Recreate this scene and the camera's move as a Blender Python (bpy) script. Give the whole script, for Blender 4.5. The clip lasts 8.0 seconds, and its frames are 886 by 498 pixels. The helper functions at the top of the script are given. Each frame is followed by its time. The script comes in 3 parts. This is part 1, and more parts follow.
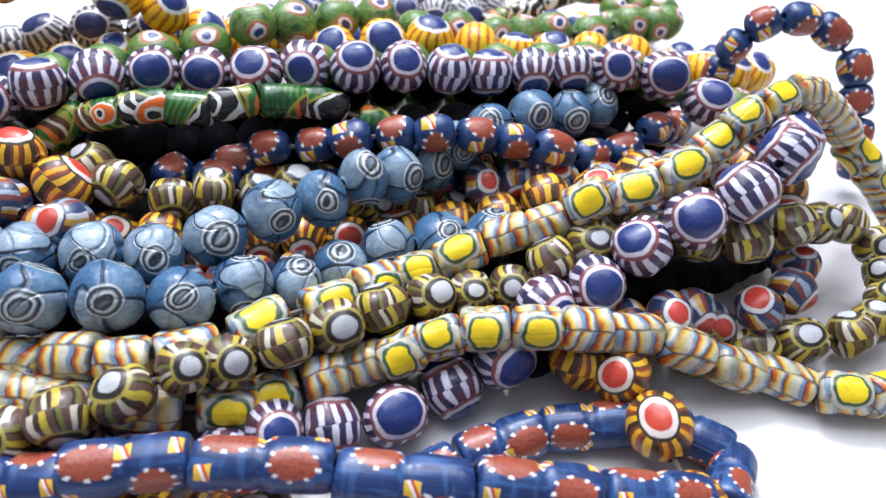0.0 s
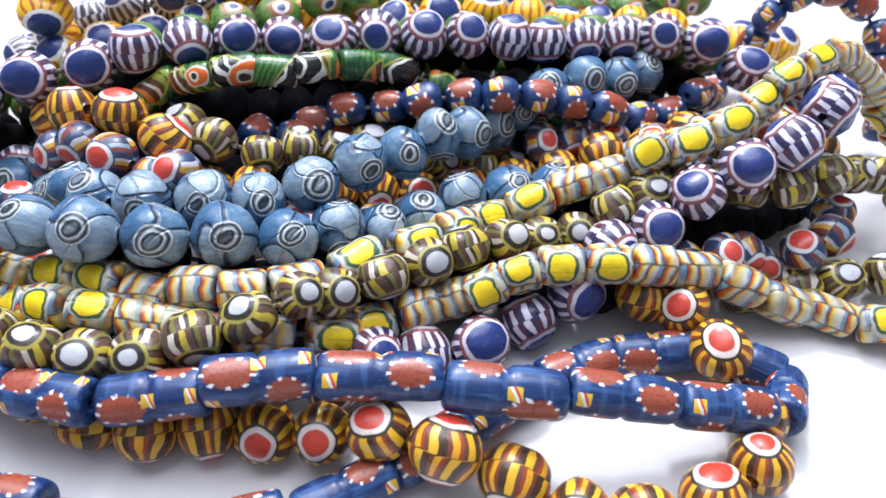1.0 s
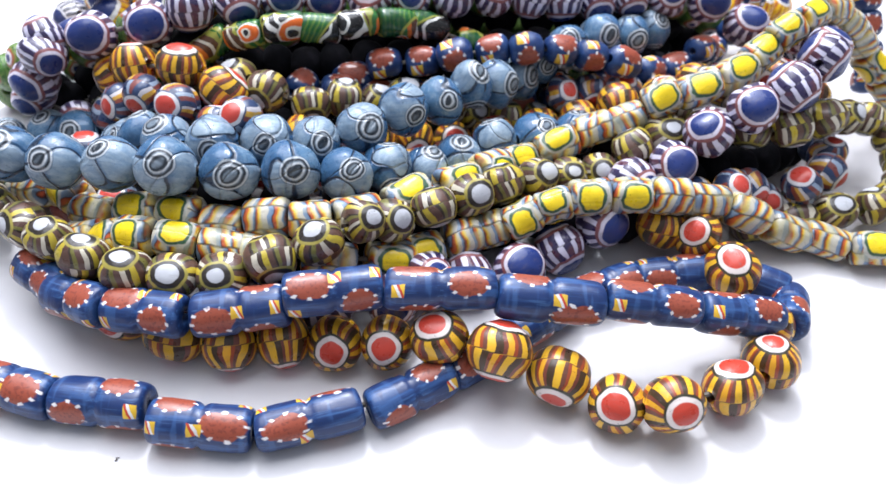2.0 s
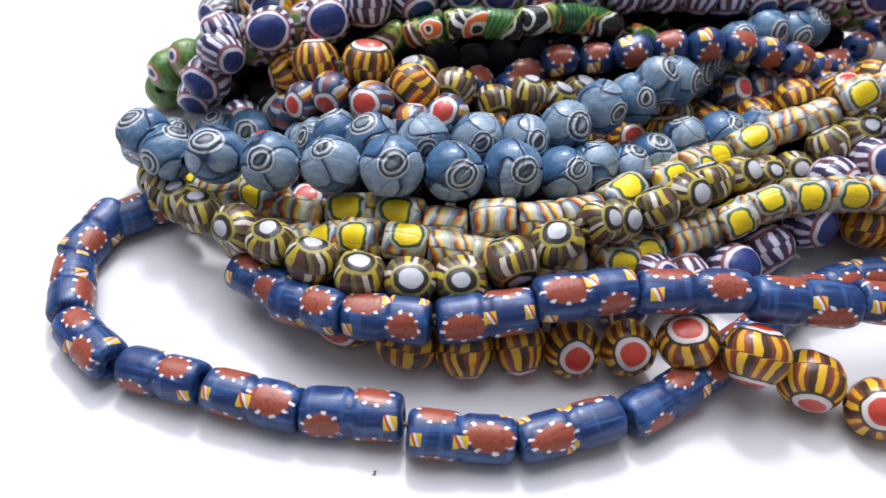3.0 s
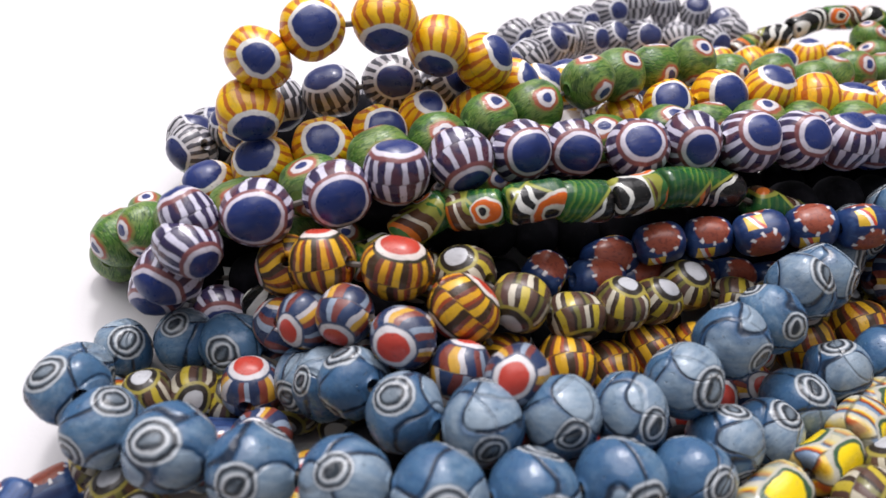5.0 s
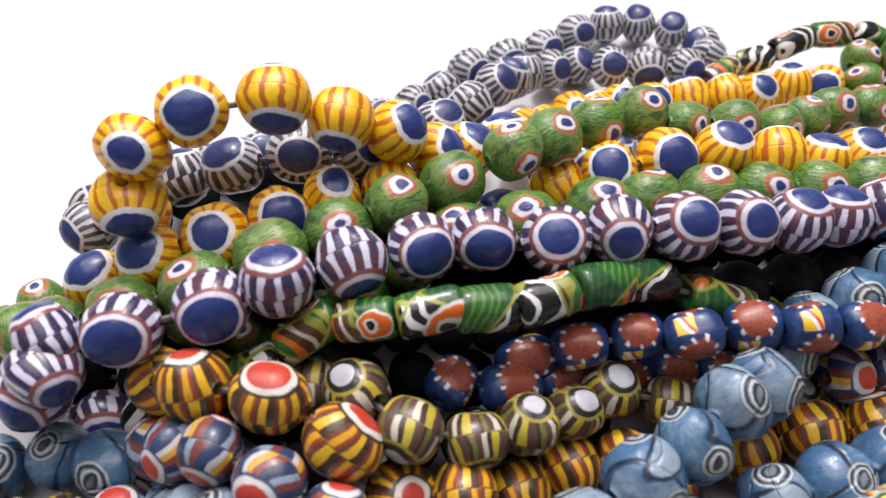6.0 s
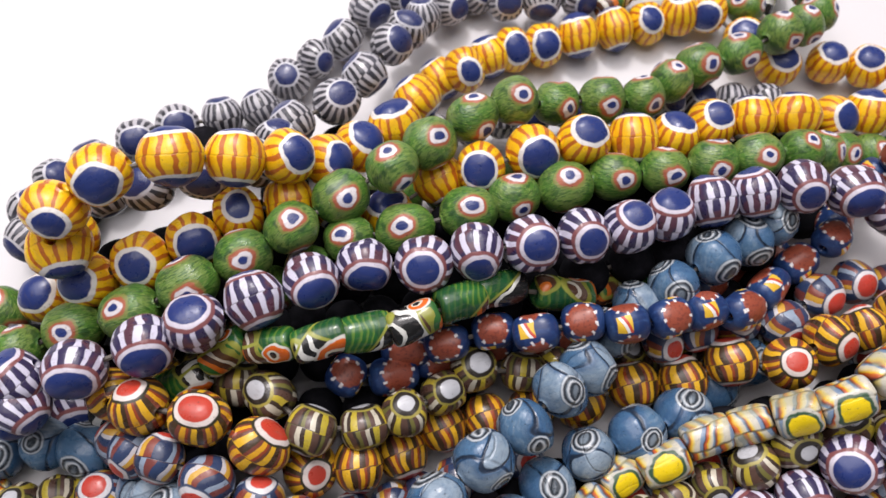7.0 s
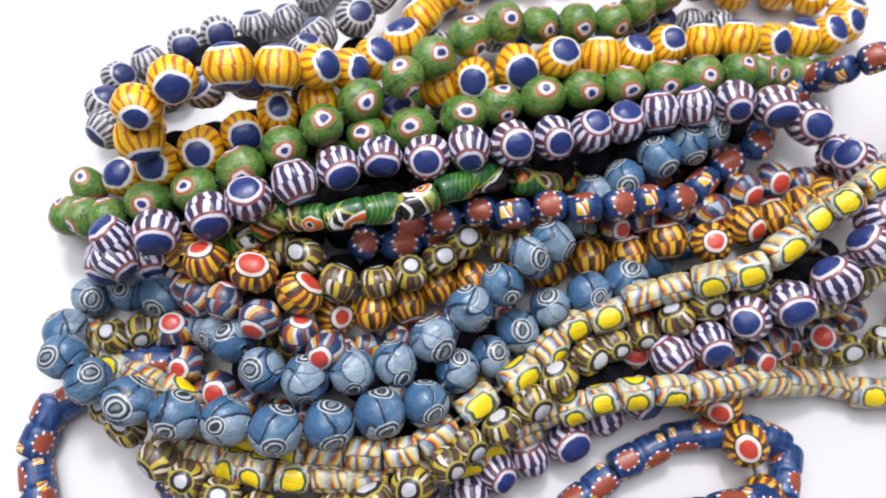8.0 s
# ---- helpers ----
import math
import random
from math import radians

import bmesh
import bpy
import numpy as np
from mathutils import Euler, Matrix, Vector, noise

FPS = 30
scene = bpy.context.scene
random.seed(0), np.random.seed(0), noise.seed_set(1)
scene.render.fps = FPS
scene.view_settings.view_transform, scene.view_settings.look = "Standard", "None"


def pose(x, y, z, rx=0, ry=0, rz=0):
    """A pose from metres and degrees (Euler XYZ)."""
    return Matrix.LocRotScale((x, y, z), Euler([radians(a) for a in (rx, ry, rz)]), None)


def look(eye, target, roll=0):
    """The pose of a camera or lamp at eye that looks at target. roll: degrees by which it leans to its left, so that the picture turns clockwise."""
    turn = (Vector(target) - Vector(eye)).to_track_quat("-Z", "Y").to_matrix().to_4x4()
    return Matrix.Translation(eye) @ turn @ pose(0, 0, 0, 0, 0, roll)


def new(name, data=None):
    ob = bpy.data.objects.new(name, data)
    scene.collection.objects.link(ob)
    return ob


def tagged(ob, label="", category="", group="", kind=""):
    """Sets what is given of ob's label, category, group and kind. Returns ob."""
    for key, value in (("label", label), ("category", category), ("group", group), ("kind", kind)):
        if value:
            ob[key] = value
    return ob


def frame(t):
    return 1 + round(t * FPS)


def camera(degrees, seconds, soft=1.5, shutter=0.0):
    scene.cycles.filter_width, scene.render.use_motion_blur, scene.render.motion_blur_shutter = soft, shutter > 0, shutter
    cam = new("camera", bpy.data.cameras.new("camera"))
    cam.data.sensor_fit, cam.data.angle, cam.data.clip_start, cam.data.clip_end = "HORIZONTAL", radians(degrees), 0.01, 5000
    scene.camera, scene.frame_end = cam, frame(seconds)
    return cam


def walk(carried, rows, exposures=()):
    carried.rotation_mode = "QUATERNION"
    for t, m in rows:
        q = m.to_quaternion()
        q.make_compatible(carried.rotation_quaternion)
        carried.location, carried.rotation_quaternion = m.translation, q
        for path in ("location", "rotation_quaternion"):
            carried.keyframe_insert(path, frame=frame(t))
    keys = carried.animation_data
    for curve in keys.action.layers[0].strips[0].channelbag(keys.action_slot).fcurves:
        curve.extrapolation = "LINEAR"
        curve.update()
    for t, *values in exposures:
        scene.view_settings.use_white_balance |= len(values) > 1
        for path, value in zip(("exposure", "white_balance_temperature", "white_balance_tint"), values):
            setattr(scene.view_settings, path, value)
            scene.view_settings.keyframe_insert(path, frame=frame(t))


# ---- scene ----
cam = camera(60.9, 8.0, soft=1.5)
cam.data.dof.use_dof, cam.data.dof.focus_distance, cam.data.dof.aperture_fstop = True, 0.165, 21.0
PATH = [
    (0, (0.002, 0.039, 0.134), (0.004, 1.529, -1.2), 2.9),
    (0.5, (-0.014, 0.032, 0.134), (-0.012, 1.52, -1.203), 3.2),
    (1, (-0.017, 0.019, 0.135), (0.006, 1.503, -1.205), 3.1),
    (1.2, (-0.022, 0.013, 0.136), (0.025, 1.493, -1.208), 3.6),
    (2.3, (-0.043, -0.005, 0.138), (0.053, 1.448, -1.233), 3.8),
    (2.5, (-0.056, -0.004, 0.137), (0.063, 1.451, -1.23), 4.3),
    (3, (-0.087, 0.002, 0.131), (0.032, 1.462, -1.231), 4.4),
    (3.5, (-0.093, 0.02, 0.127), (0.054, 1.475, -1.237), 5.1),
    (4, (-0.098, 0.043, 0.13), (0.037, 1.493, -1.241), 5.2),
    (4.5, (-0.098, 0.064, 0.128), (0.033, 1.53, -1.227), 5.5),
    (4.7, (-0.098, 0.072, 0.128), (0.041, 1.524, -1.239), 6.0),
    (5.8, (-0.078, 0.106, 0.138), (-0.032, 1.502, -1.293), 3.0),
    (6, (-0.071, 0.112, 0.139), (-0.028, 1.478, -1.321), 2.8),
    (6.5, (-0.053, 0.133, 0.161), (0.024, 1.282, -1.474), 3.4),
    (7, (-0.052, 0.142, 0.194), (0.058, 0.967, -1.625), 5.0),
    (7.5, (-0.052, 0.137, 0.216), (0.074, 0.796, -1.667), 8.5),
    (8, (-0.056, 0.123, 0.237), (0.065, 0.688, -1.677), 10.6),
]
walk(cam, [(t, look(eye, target, roll)) for t, eye, target, roll in PATH],
     exposures=((0, 0.40, 5900, 11.5), (0.5, 0.50, 5850, 11.5), (1.2, 0.58, 5850, 11), (2.5, 0.54, 6000, 12), (3.0, 0.16, 6050, 12), (3.5, 0.12, 6100, 12.5),
                (4.0, 0.08, 6200, 13), (4.5, -0.18, 6350, 14), (6.0, 0.0, 6600, 15), (6.5, 0.03, 6620, 15), (7.0, -0.25, 6600, 15.5), (7.5, -0.18, 6450, 14), (8.0, -0.04, 6300, 12)))

# ---- light ----
world = bpy.data.worlds.new("room_light")
scene.world = world
world.use_nodes = True


def room_glow(horizon, zenith, colour):
    """Soft light of a pale room: bright from the ceiling, dimmer from the walls."""
    t = world.node_tree
    back = t.nodes["Background"]
    coord = t.nodes.new("ShaderNodeTexCoord")
    part = t.nodes.new("ShaderNodeSeparateXYZ")
    rise = t.nodes.new("ShaderNodeMapRange")
    rise.interpolation_type = "SMOOTHSTEP"
    t.links.new(coord.outputs["Generated"], part.inputs[0])
    t.links.new(part.outputs["Z"], rise.inputs[0])
    rise.inputs[1].default_value, rise.inputs[2].default_value = 0.1, 0.95
    rise.inputs[3].default_value, rise.inputs[4].default_value = horizon, zenith
    t.links.new(rise.outputs[0], back.inputs["Strength"])
    back.inputs["Color"].default_value = (*colour, 1)


room_glow(0.13, 0.40, (0.94, 0.96, 1.0))


def area_lamp(name, eye, target, size, watts, colour):
    data = bpy.data.lights.new(name, "AREA")
    data.shape, data.size, data.size_y = "RECTANGLE", size[0], size[1]
    data.energy, data.color = watts, colour
    ob = new(name, data)
    ob.matrix_world = look(eye, target)
    return ob


area_lamp("ceiling_panel", (-0.15, 0.50, 0.84), (-0.03, 0.17, 0.0), (1.00, 1.00), 12.8, (1.0, 0.985, 0.98))
area_lamp("desk_lamp", (-0.10, 0.74, 0.95), (-0.03, 0.15, 0.0), (0.14, 0.14), 6.5, (1.0, 0.98, 0.96))


# ---- shader arithmetic ----
class Num:
    """A number in a node tree; the operators make Math nodes."""

    def __init__(self, tree, sock):
        self.tree, self.sock = tree, sock

    def op(self, kind, other=None, third=None):
        n = self.tree.nodes.new("ShaderNodeMath")
        n.operation = kind
        for i, v in enumerate((self, other, third)):
            if isinstance(v, Num):
                self.tree.links.new(v.sock, n.inputs[i])
            elif v is not None:
                n.inputs[i].default_value = v
        return Num(self.tree, n.outputs[0])

    def __add__(self, o):
        return self.op("ADD", o)

    def __sub__(self, o):
        return self.op("SUBTRACT", o)

    def __mul__(self, o):
        return self.op("MULTIPLY", o)

    def __neg__(self):
        return self.op("MULTIPLY", -1.0)

    def absolute(self):
        return self.op("ABSOLUTE")

    def fract(self):
        return self.op("FRACT")

    def power(self, e):
        return self.op("POWER", e)

    def step(self, a, b):
        """0 below a, 1 above b, smooth between."""
        n = self.tree.nodes.new("ShaderNodeMapRange")
        n.interpolation_type = "SMOOTHSTEP"
        self.tree.links.new(self.sock, n.inputs[0])
        n.inputs[1].default_value, n.inputs[2].default_value = a, b
        return Num(self.tree, n.outputs[0])


class Paint:
    """One glass material: its coordinates on the bead, and layers of colour one over another."""

    def __init__(self, name, base, rough=0.2, wobble=0.10, radius=0.006):
        self.mat = bpy.data.materials.new(name)
        self.mat.use_nodes = True
        self.tree = self.mat.node_tree
        self.bsdf = self.tree.nodes["Principled BSDF"]
        self.bsdf.inputs["Roughness"].default_value = rough
        self.bsdf.inputs["IOR"].default_value = 1.5
        t = self.tree
        coord = t.nodes.new("ShaderNodeTexCoord")
        info = t.nodes.new("ShaderNodeObjectInfo")
        self.random = Num(t, info.outputs["Random"])
        scale = t.nodes.new("ShaderNodeVectorMath")
        scale.operation = "SCALE"
        t.links.new(coord.outputs["Object"], scale.inputs[0])
        scale.inputs["Scale"].default_value = 1.0 / radius
        self.place = scale.outputs[0]
        # every bead draws its own wobble
        push = t.nodes.new("ShaderNodeVectorMath")
        push.operation = "ADD"
        t.links.new(self.place, push.inputs[0])
        comb = t.nodes.new("ShaderNodeCombineXYZ")
        far = self.random * 91.0
        for i in range(3):
            t.links.new((far * (1.0 + 0.7 * i)).sock, comb.inputs[i])
        t.links.new(comb.outputs[0], push.inputs[1])
        self.own = push.outputs[0]
        noisy = t.nodes.new("ShaderNodeTexNoise")
        noisy.inputs["Scale"].default_value, noisy.inputs["Detail"].default_value = 1.6, 2.0
        t.links.new(self.own, noisy.inputs["Vector"])
        mid = t.nodes.new("ShaderNodeVectorMath")
        mid.operation = "SUBTRACT"
        t.links.new(noisy.outputs["Color"], mid.inputs[0])
        mid.inputs[1].default_value = (0.5, 0.5, 0.5)
        madd = t.nodes.new("ShaderNodeVectorMath")
        madd.operation = "MULTIPLY_ADD"
        t.links.new(mid.outputs[0], madd.inputs[0])
        madd.inputs[1].default_value = (wobble * 5,) * 3
        t.links.new(self.place, madd.inputs[2])
        norm = t.nodes.new("ShaderNodeVectorMath")
        norm.operation = "NORMALIZE"
        t.links.new(madd.outputs[0], norm.inputs[0])
        self.flat = madd.outputs[0]
        self.dir = norm.outputs[0]
        self.x, self.y, self.z = self.split(self.dir)
        self.fx, self.fy, self.fz = self.split(self.flat)
        self.colour = self.rgb(base)
        self.height = None

    def split(self, vec):
        n = self.tree.nodes.new("ShaderNodeSeparateXYZ")
        self.tree.links.new(vec, n.inputs[0])
        return [Num(self.tree, n.outputs[i]) for i in range(3)]

    def rgb(self, c):
        n = self.tree.nodes.new("ShaderNodeRGB")
        n.outputs[0].default_value = (*c, 1)
        return n.outputs[0]

    def noise(self, scale, detail=2.0, stretch=None):
        n = self.tree.nodes.new("ShaderNodeTexNoise")
        n.inputs["Scale"].default_value, n.inputs["Detail"].default_value = scale, detail
        vec = self.own
        if stretch:
            m = self.tree.nodes.new("ShaderNodeVectorMath")
            m.operation = "MULTIPLY"
            self.tree.links.new(vec, m.inputs[0])
            m.inputs[1].default_value = stretch
            vec = m.outputs[0]
        self.tree.links.new(vec, n.inputs["Vector"])
        return Num(self.tree, n.outputs[0])

    def cells(self, scale, feature="DISTANCE_TO_EDGE"):
        n = self.tree.nodes.new("ShaderNodeTexVoronoi")
        n.feature = feature
        n.inputs["Scale"].default_value = scale
        self.tree.links.new(self.own, n.inputs["Vector"])
        return n

    def over(self, mask, c):
        """Lays a colour (three numbers or a socket) over what is there, where mask is 1."""
        n = self.tree.nodes.new("ShaderNodeMix")
        n.data_type = "RGBA"
        self.tree.links.new(mask.sock, n.inputs[0])
        self.tree.links.new(self.colour, n.inputs[6])
        if isinstance(c, tuple):
            n.inputs[7].default_value = (*c, 1)
        else:
            self.tree.links.new(c, n.inputs[7])
        self.colour = n.outputs[2]

    def ramp(self, value, stops, blend="CONSTANT"):
        """A banded colour out of a number between 0 and 1."""
        n = self.tree.nodes.new("ShaderNodeValToRGB")
        n.color_ramp.interpolation = blend
        els = n.color_ramp.elements
        while len(els) < len(stops):
            els.new(0.5)
        for e, (at, c) in zip(els, stops):
            e.position, e.color = at, (*c, 1)
        self.tree.links.new(value.sock, n.inputs[0])
        return n.outputs[0]

    def around(self, a, b):
        return a.op("ARCTAN2", b) * (1 / (2 * math.pi)) + 0.5

    def angle_to(self, d):
        n = self.tree.nodes.new("ShaderNodeVectorMath")
        n.operation = "DOT_PRODUCT"
        self.tree.links.new(self.dir, n.inputs[0])
        n.inputs[1].default_value = Vector(d).normalized()
        return Num(self.tree, n.outputs["Value"]).op("ARCCOSINE")

    def eye(self, dist, rings, soft=0.025):
        """Rings of colour round a point, the widest first: (radius, colour)."""
        for r, c in rings:
            self.over(-dist.step(r - soft, r + soft) + 1.0, c)

    def done(self, relief=0.25, grime=0.12, grain=0.0, haze=0.2):
        t = self.tree
        # cloudy glass: slow patches and fine specks
        patch = self.noise(1.1, 3.0)
        self.over((patch.step(0.45, 0.8)) * grime, (0.02, 0.02, 0.03))
        speck = self.noise(14.0, 3.0)
        self.over(speck.step(0.64, 0.72) * 0.35, (0.75, 0.74, 0.72)) if grain else None
        streak = self.noise(5.0, 4.0, (0.5, 1.6, 1.0))
        self.over(streak.step(0.52, 0.75) * haze, (0.16, 0.13, 0.12))
        pit = self.noise(9.0, 2.0)
        self.over(pit.step(0.69, 0.74) * 0.5, (0.03, 0.025, 0.02))
        t.links.new(self.colour, self.bsdf.inputs["Base Color"])
        rough = self.noise(3.0, 3.0) * 0.27 + (self.bsdf.inputs["Roughness"].default_value - 0.03)
        t.links.new(rough.sock, self.bsdf.inputs["Roughness"])
        bump = t.nodes.new("ShaderNodeBump")
        bump.inputs["Strength"].default_value = relief
        bump.inputs["Distance"].default_value = 0.0006
        high = self.noise(2.4, 4.0) * 0.8 - pit.step(0.66, 0.74) * 0.5
        if self.height is not None:
            high = high + self.height
        t.links.new(high.sock, bump.inputs["Height"])
        t.links.new(bump.outputs[0], self.bsdf.inputs["Normal"])
        return self.mat


NAVY, BRICK = (0.017, 0.034, 0.155), (0.29, 0.064, 0.034)


def striped(name, base, second, line, count, duty, rings, wobble=0.035, rough=0.2, shift=0.40, crack=0.45, **kw):
    """Two eyes at the poles of z and stripes that run from one to the other, broken at a seam midway."""
    p = Paint(name, base, rough, wobble)
    p.over(p.noise(1.0).step(0.48, 0.56), second)
    half = p.z.step(-0.03, 0.03)
    turn = (p.around(p.x, p.y) * float(count) + p.noise(0.9, 0.0) * 0.5 + half * shift + p.random * 9.0).fract()
    edge = (turn - 0.5).absolute()
    thick = p.noise(1.7, 1.0) * 0.30 + (duty * 0.5 - 0.15)
    p.over((thick - edge).step(-0.04, 0.04), line)
    dist = p.z.absolute().op("ARCCOSINE")
    ragged = dist + (p.random - 0.5) * 0.26 + (p.noise(1.6, 1.0) - 0.5) * 0.13
    p.eye(ragged, rings)
    seam = p.z.absolute().step(0.0, 0.035)
    p.over((-seam + 1.0) * crack, (0.02, 0.015, 0.015))
    p.height = (edge.step(0.1, 0.4) * 0.3 + 0.3) * ragged.step(0.55, 0.85) + seam * 0.5
    return p.done(**kw)


def banded(name, stops, repeat, rings, wobble=0.04, rough=0.2, drift=0.6, **kw):
    """Two eyes at the poles and ribbons of many colours between them, broken at a seam."""
    p = Paint(name, (0.5, 0.5, 0.5), rough, wobble)
    half = p.z.step(-0.03, 0.03)
    turn = (p.around(p.x, p.y) * float(repeat) + p.noise(0.8, 0.0) * drift + half * 0.37 + p.random * 7.0).fract()
    p.colour = p.ramp(turn, stops)
    dist = p.z.absolute().op("ARCCOSINE")
    ragged = dist + (p.random - 0.5) * 0.18 + (p.noise(1.4, 1.0) - 0.5) * 0.15
    p.eye(ragged, rings)
    seam = p.z.absolute().step(0.0, 0.03)
    p.over((-seam + 1.0) * 0.6, (0.02, 0.015, 0.012))
    p.height = ((turn * 3.0).fract() * 0.2 + 0.3) * ragged.step(0.5, 0.85) + seam * 0.5
    return p.done(**kw)


M_PURPLE = striped("purple_striped_glass", (0.034, 0.026, 0.078), (0.095, 0.036, 0.058), (0.60, 0.58, 0.70), 13, 0.42,
                   ((0.90, (0.22, 0.075, 0.078)), (0.76, (0.62, 0.58, 0.66)), (0.61, NAVY)), shift=0.2, wobble=0.022)
M_YELLOW = striped("yellow_striped_glass", (0.80, 0.44, 0.007), (0.82, 0.50, 0.010), (0.46, 0.12, 0.012), 14, 0.35,
                   ((0.77, (0.76, 0.73, 0.70)), (0.60, NAVY)), wobble=0.05, shift=0.12, crack=0.25)
M_GREY = striped("grey_striped_glass", (0.035, 0.035, 0.045), (0.07, 0.07, 0.09), (0.46, 0.45, 0.48), 17, 0.46,
                 ((0.76, (0.56, 0.56, 0.60)), (0.64, (0.025, 0.035, 0.12))))
M_TIGER = banded("amber_banded_glass", ((0, (0.055, 0.028, 0.014)), (0.13, (0.72, 0.41, 0.022)), (0.37, (0.14, 0.050, 0.030)),
                 (0.50, (0.30, 0.055, 0.018)), (0.60, (0.68, 0.34, 0.018)), (0.78, (0.17, 0.045, 0.028)), (0.91, (0.050, 0.030, 0.012))), 6,
                 ((0.74, (0.03, 0.028, 0.015)), (0.64, (0.70, 0.62, 0.58)), (0.46, (0.50, 0.050, 0.028))), drift=0.5, wobble=0.025)
M_OLIVE = banded("olive_banded_glass", ((0, (0.095, 0.050, 0.036)), (0.20, (0.46, 0.36, 0.035)), (0.38, (0.045, 0.028, 0.020)),
                 (0.50, (0.54, 0.50, 0.40)), (0.64, (0.095, 0.050, 0.040)), (0.80, (0.15, 0.14, 0.035)), (0.92, (0.035, 0.024, 0.018))), 4,
                 ((0.74, (0.33, 0.28, 0.06)), (0.62, (0.025, 0.020, 0.016)), (0.41, (0.47, 0.48, 0.51))), drift=0.5, wobble=0.03)
M_STRIPE = banded("rainbow_banded_glass", ((0, (0.025, 0.045, 0.11)), (0.18, (0.50, 0.48, 0.50)), (0.28, (0.55, 0.31, 0.04)),
                  (0.40, (0.20, 0.045, 0.03)), (0.54, (0.022, 0.035, 0.085)), (0.74, (0.24, 0.30, 0.39)), (0.86, (0.17, 0.045, 0.04))), 3,
                  ((0.72, (0.04, 0.06, 0.12)), (0.64, (0.62, 0.60, 0.62)), (0.46, (0.48, 0.050, 0.034))), drift=0.5, wobble=0.03)


def green_eyed():
    p = Paint("green_eyed_glass", (0.075, 0.185, 0.026), 0.22, 0.08)
    p.over(p.noise(1.0, 3.0).step(0.44, 0.60) * 0.8, (0.155, 0.235, 0.055))
    fine = p.noise(3.4, 3.0, (1.0, 5.0, 1.0))
    p.over(fine.step(0.48, 0.60) * 0.75, (0.016, 0.080, 0.012))
    p.over(p.noise(5.5, 2.0, (1.0, 4.5, 1.0)).step(0.57, 0.64) * 0.65, (0.24, 0.33, 0.08))
    p.over(p.noise(1.4, 2.0).step(0.58, 0.66) * 0.7, (0.012, 0.050, 0.016))
    p.height = fine * 0.4
    for d in ((0, 0.15, 1), (0.1, 0.95, -0.25), (-0.1, -0.9, -0.1), (0, 0.2, -1)):
        dist = p.angle_to(d)
        p.eye(dist, ((0.55, (0.20, 0.21, 0.05)), (0.46, (0.36, 0.10, 0.05)), (0.34, (0.68, 0.64, 0.66)), (0.19, NAVY)), 0.03)
    return p.done(relief=0.6, grime=0.3)


def slate_eyed():
    """Slate blue glass wound in sweeping folds, each edged with a dark line, with oval ringed eyes."""
    p = Paint("slate_blue_eyed_glass", (0.080, 0.165, 0.275), 0.18, 0.03)
    brushed = p.noise(2.6, 4.0, (0.5, 2.6, 1.2))
    p.over(brushed.step(0.45, 0.66) * 0.55, (0.19, 0.275, 0.37))
    groove = None
    for i, (d, reach) in enumerate((((0.6, -0.5, 0.5), 0.85), ((-0.7, 0.6, 0.3), 0.95), ((0.2, -0.6, -0.8), 1.0), ((-0.4, -0.7, 0.5), 0.65))):
        fold = p.angle_to(d) + (p.noise(0.50 + 0.1 * i, 0.0) - 0.5) * 1.5
        inside = -fold.step(reach - 0.02, reach + 0.02) + 1.0
        tint = ((0.25, 0.325, 0.40), (0.030, 0.092, 0.200), (0.055, 0.135, 0.250), (0.27, 0.345, 0.42))[i]
        p.over(inside * (brushed.step(0.25, 0.7) * 0.55 + 0.4), tint)
        line = (fold - reach).absolute()
        p.over((-(fold - reach).step(0.0, 0.32) + 1.0) * (-inside + 1.0) * 0.75, (0.020, 0.070, 0.165))
        p.over((-line.step(0.030, 0.075) + 1.0) * p.noise(0.8 + 0.2 * i).step(0.32, 0.44), (0.014, 0.026, 0.05))
        dip = line.step(0.0, 0.09)
        groove = dip if groove is None else groove * dip
    p.over(p.noise(6.0, 4.0, (0.4, 2.5, 1.0)).step(0.58, 0.72) * 0.35, (0.045, 0.09, 0.16))
    for d, e in (((-0.15, -0.13, 1), (0.15, 0.13, 1)), ((0.15, 0.98, -0.2), (0.38, 0.85, -0.5)), ((-0.15, -0.85, -0.45), (-0.36, -0.65, -0.75))):
        oval = (p.angle_to(d) + p.angle_to(e)) * 0.5
        dist = (oval + (p.noise(1.0, 0.0) - 0.5) * 0.16 + (p.noise(6.0, 2.0) - 0.5) * 0.03) * (p.random * 0.38 + 0.88)
        p.eye(dist, ((0.60, (0.06, 0.11, 0.17)), (0.57, (0.46, 0.50, 0.54)), (0.505, (0.024, 0.030, 0.040)), (0.415, (0.17, 0.21, 0.25)), (0.375, (0.52, 0.55, 0.58)),
                     (0.315, (0.024, 0.032, 0.042)), (0.225, (0.17, 0.21, 0.25))), 0.032)
    p.height = groove * 0.8
    return p.done(relief=0.55, grime=0.25, haze=0.06)


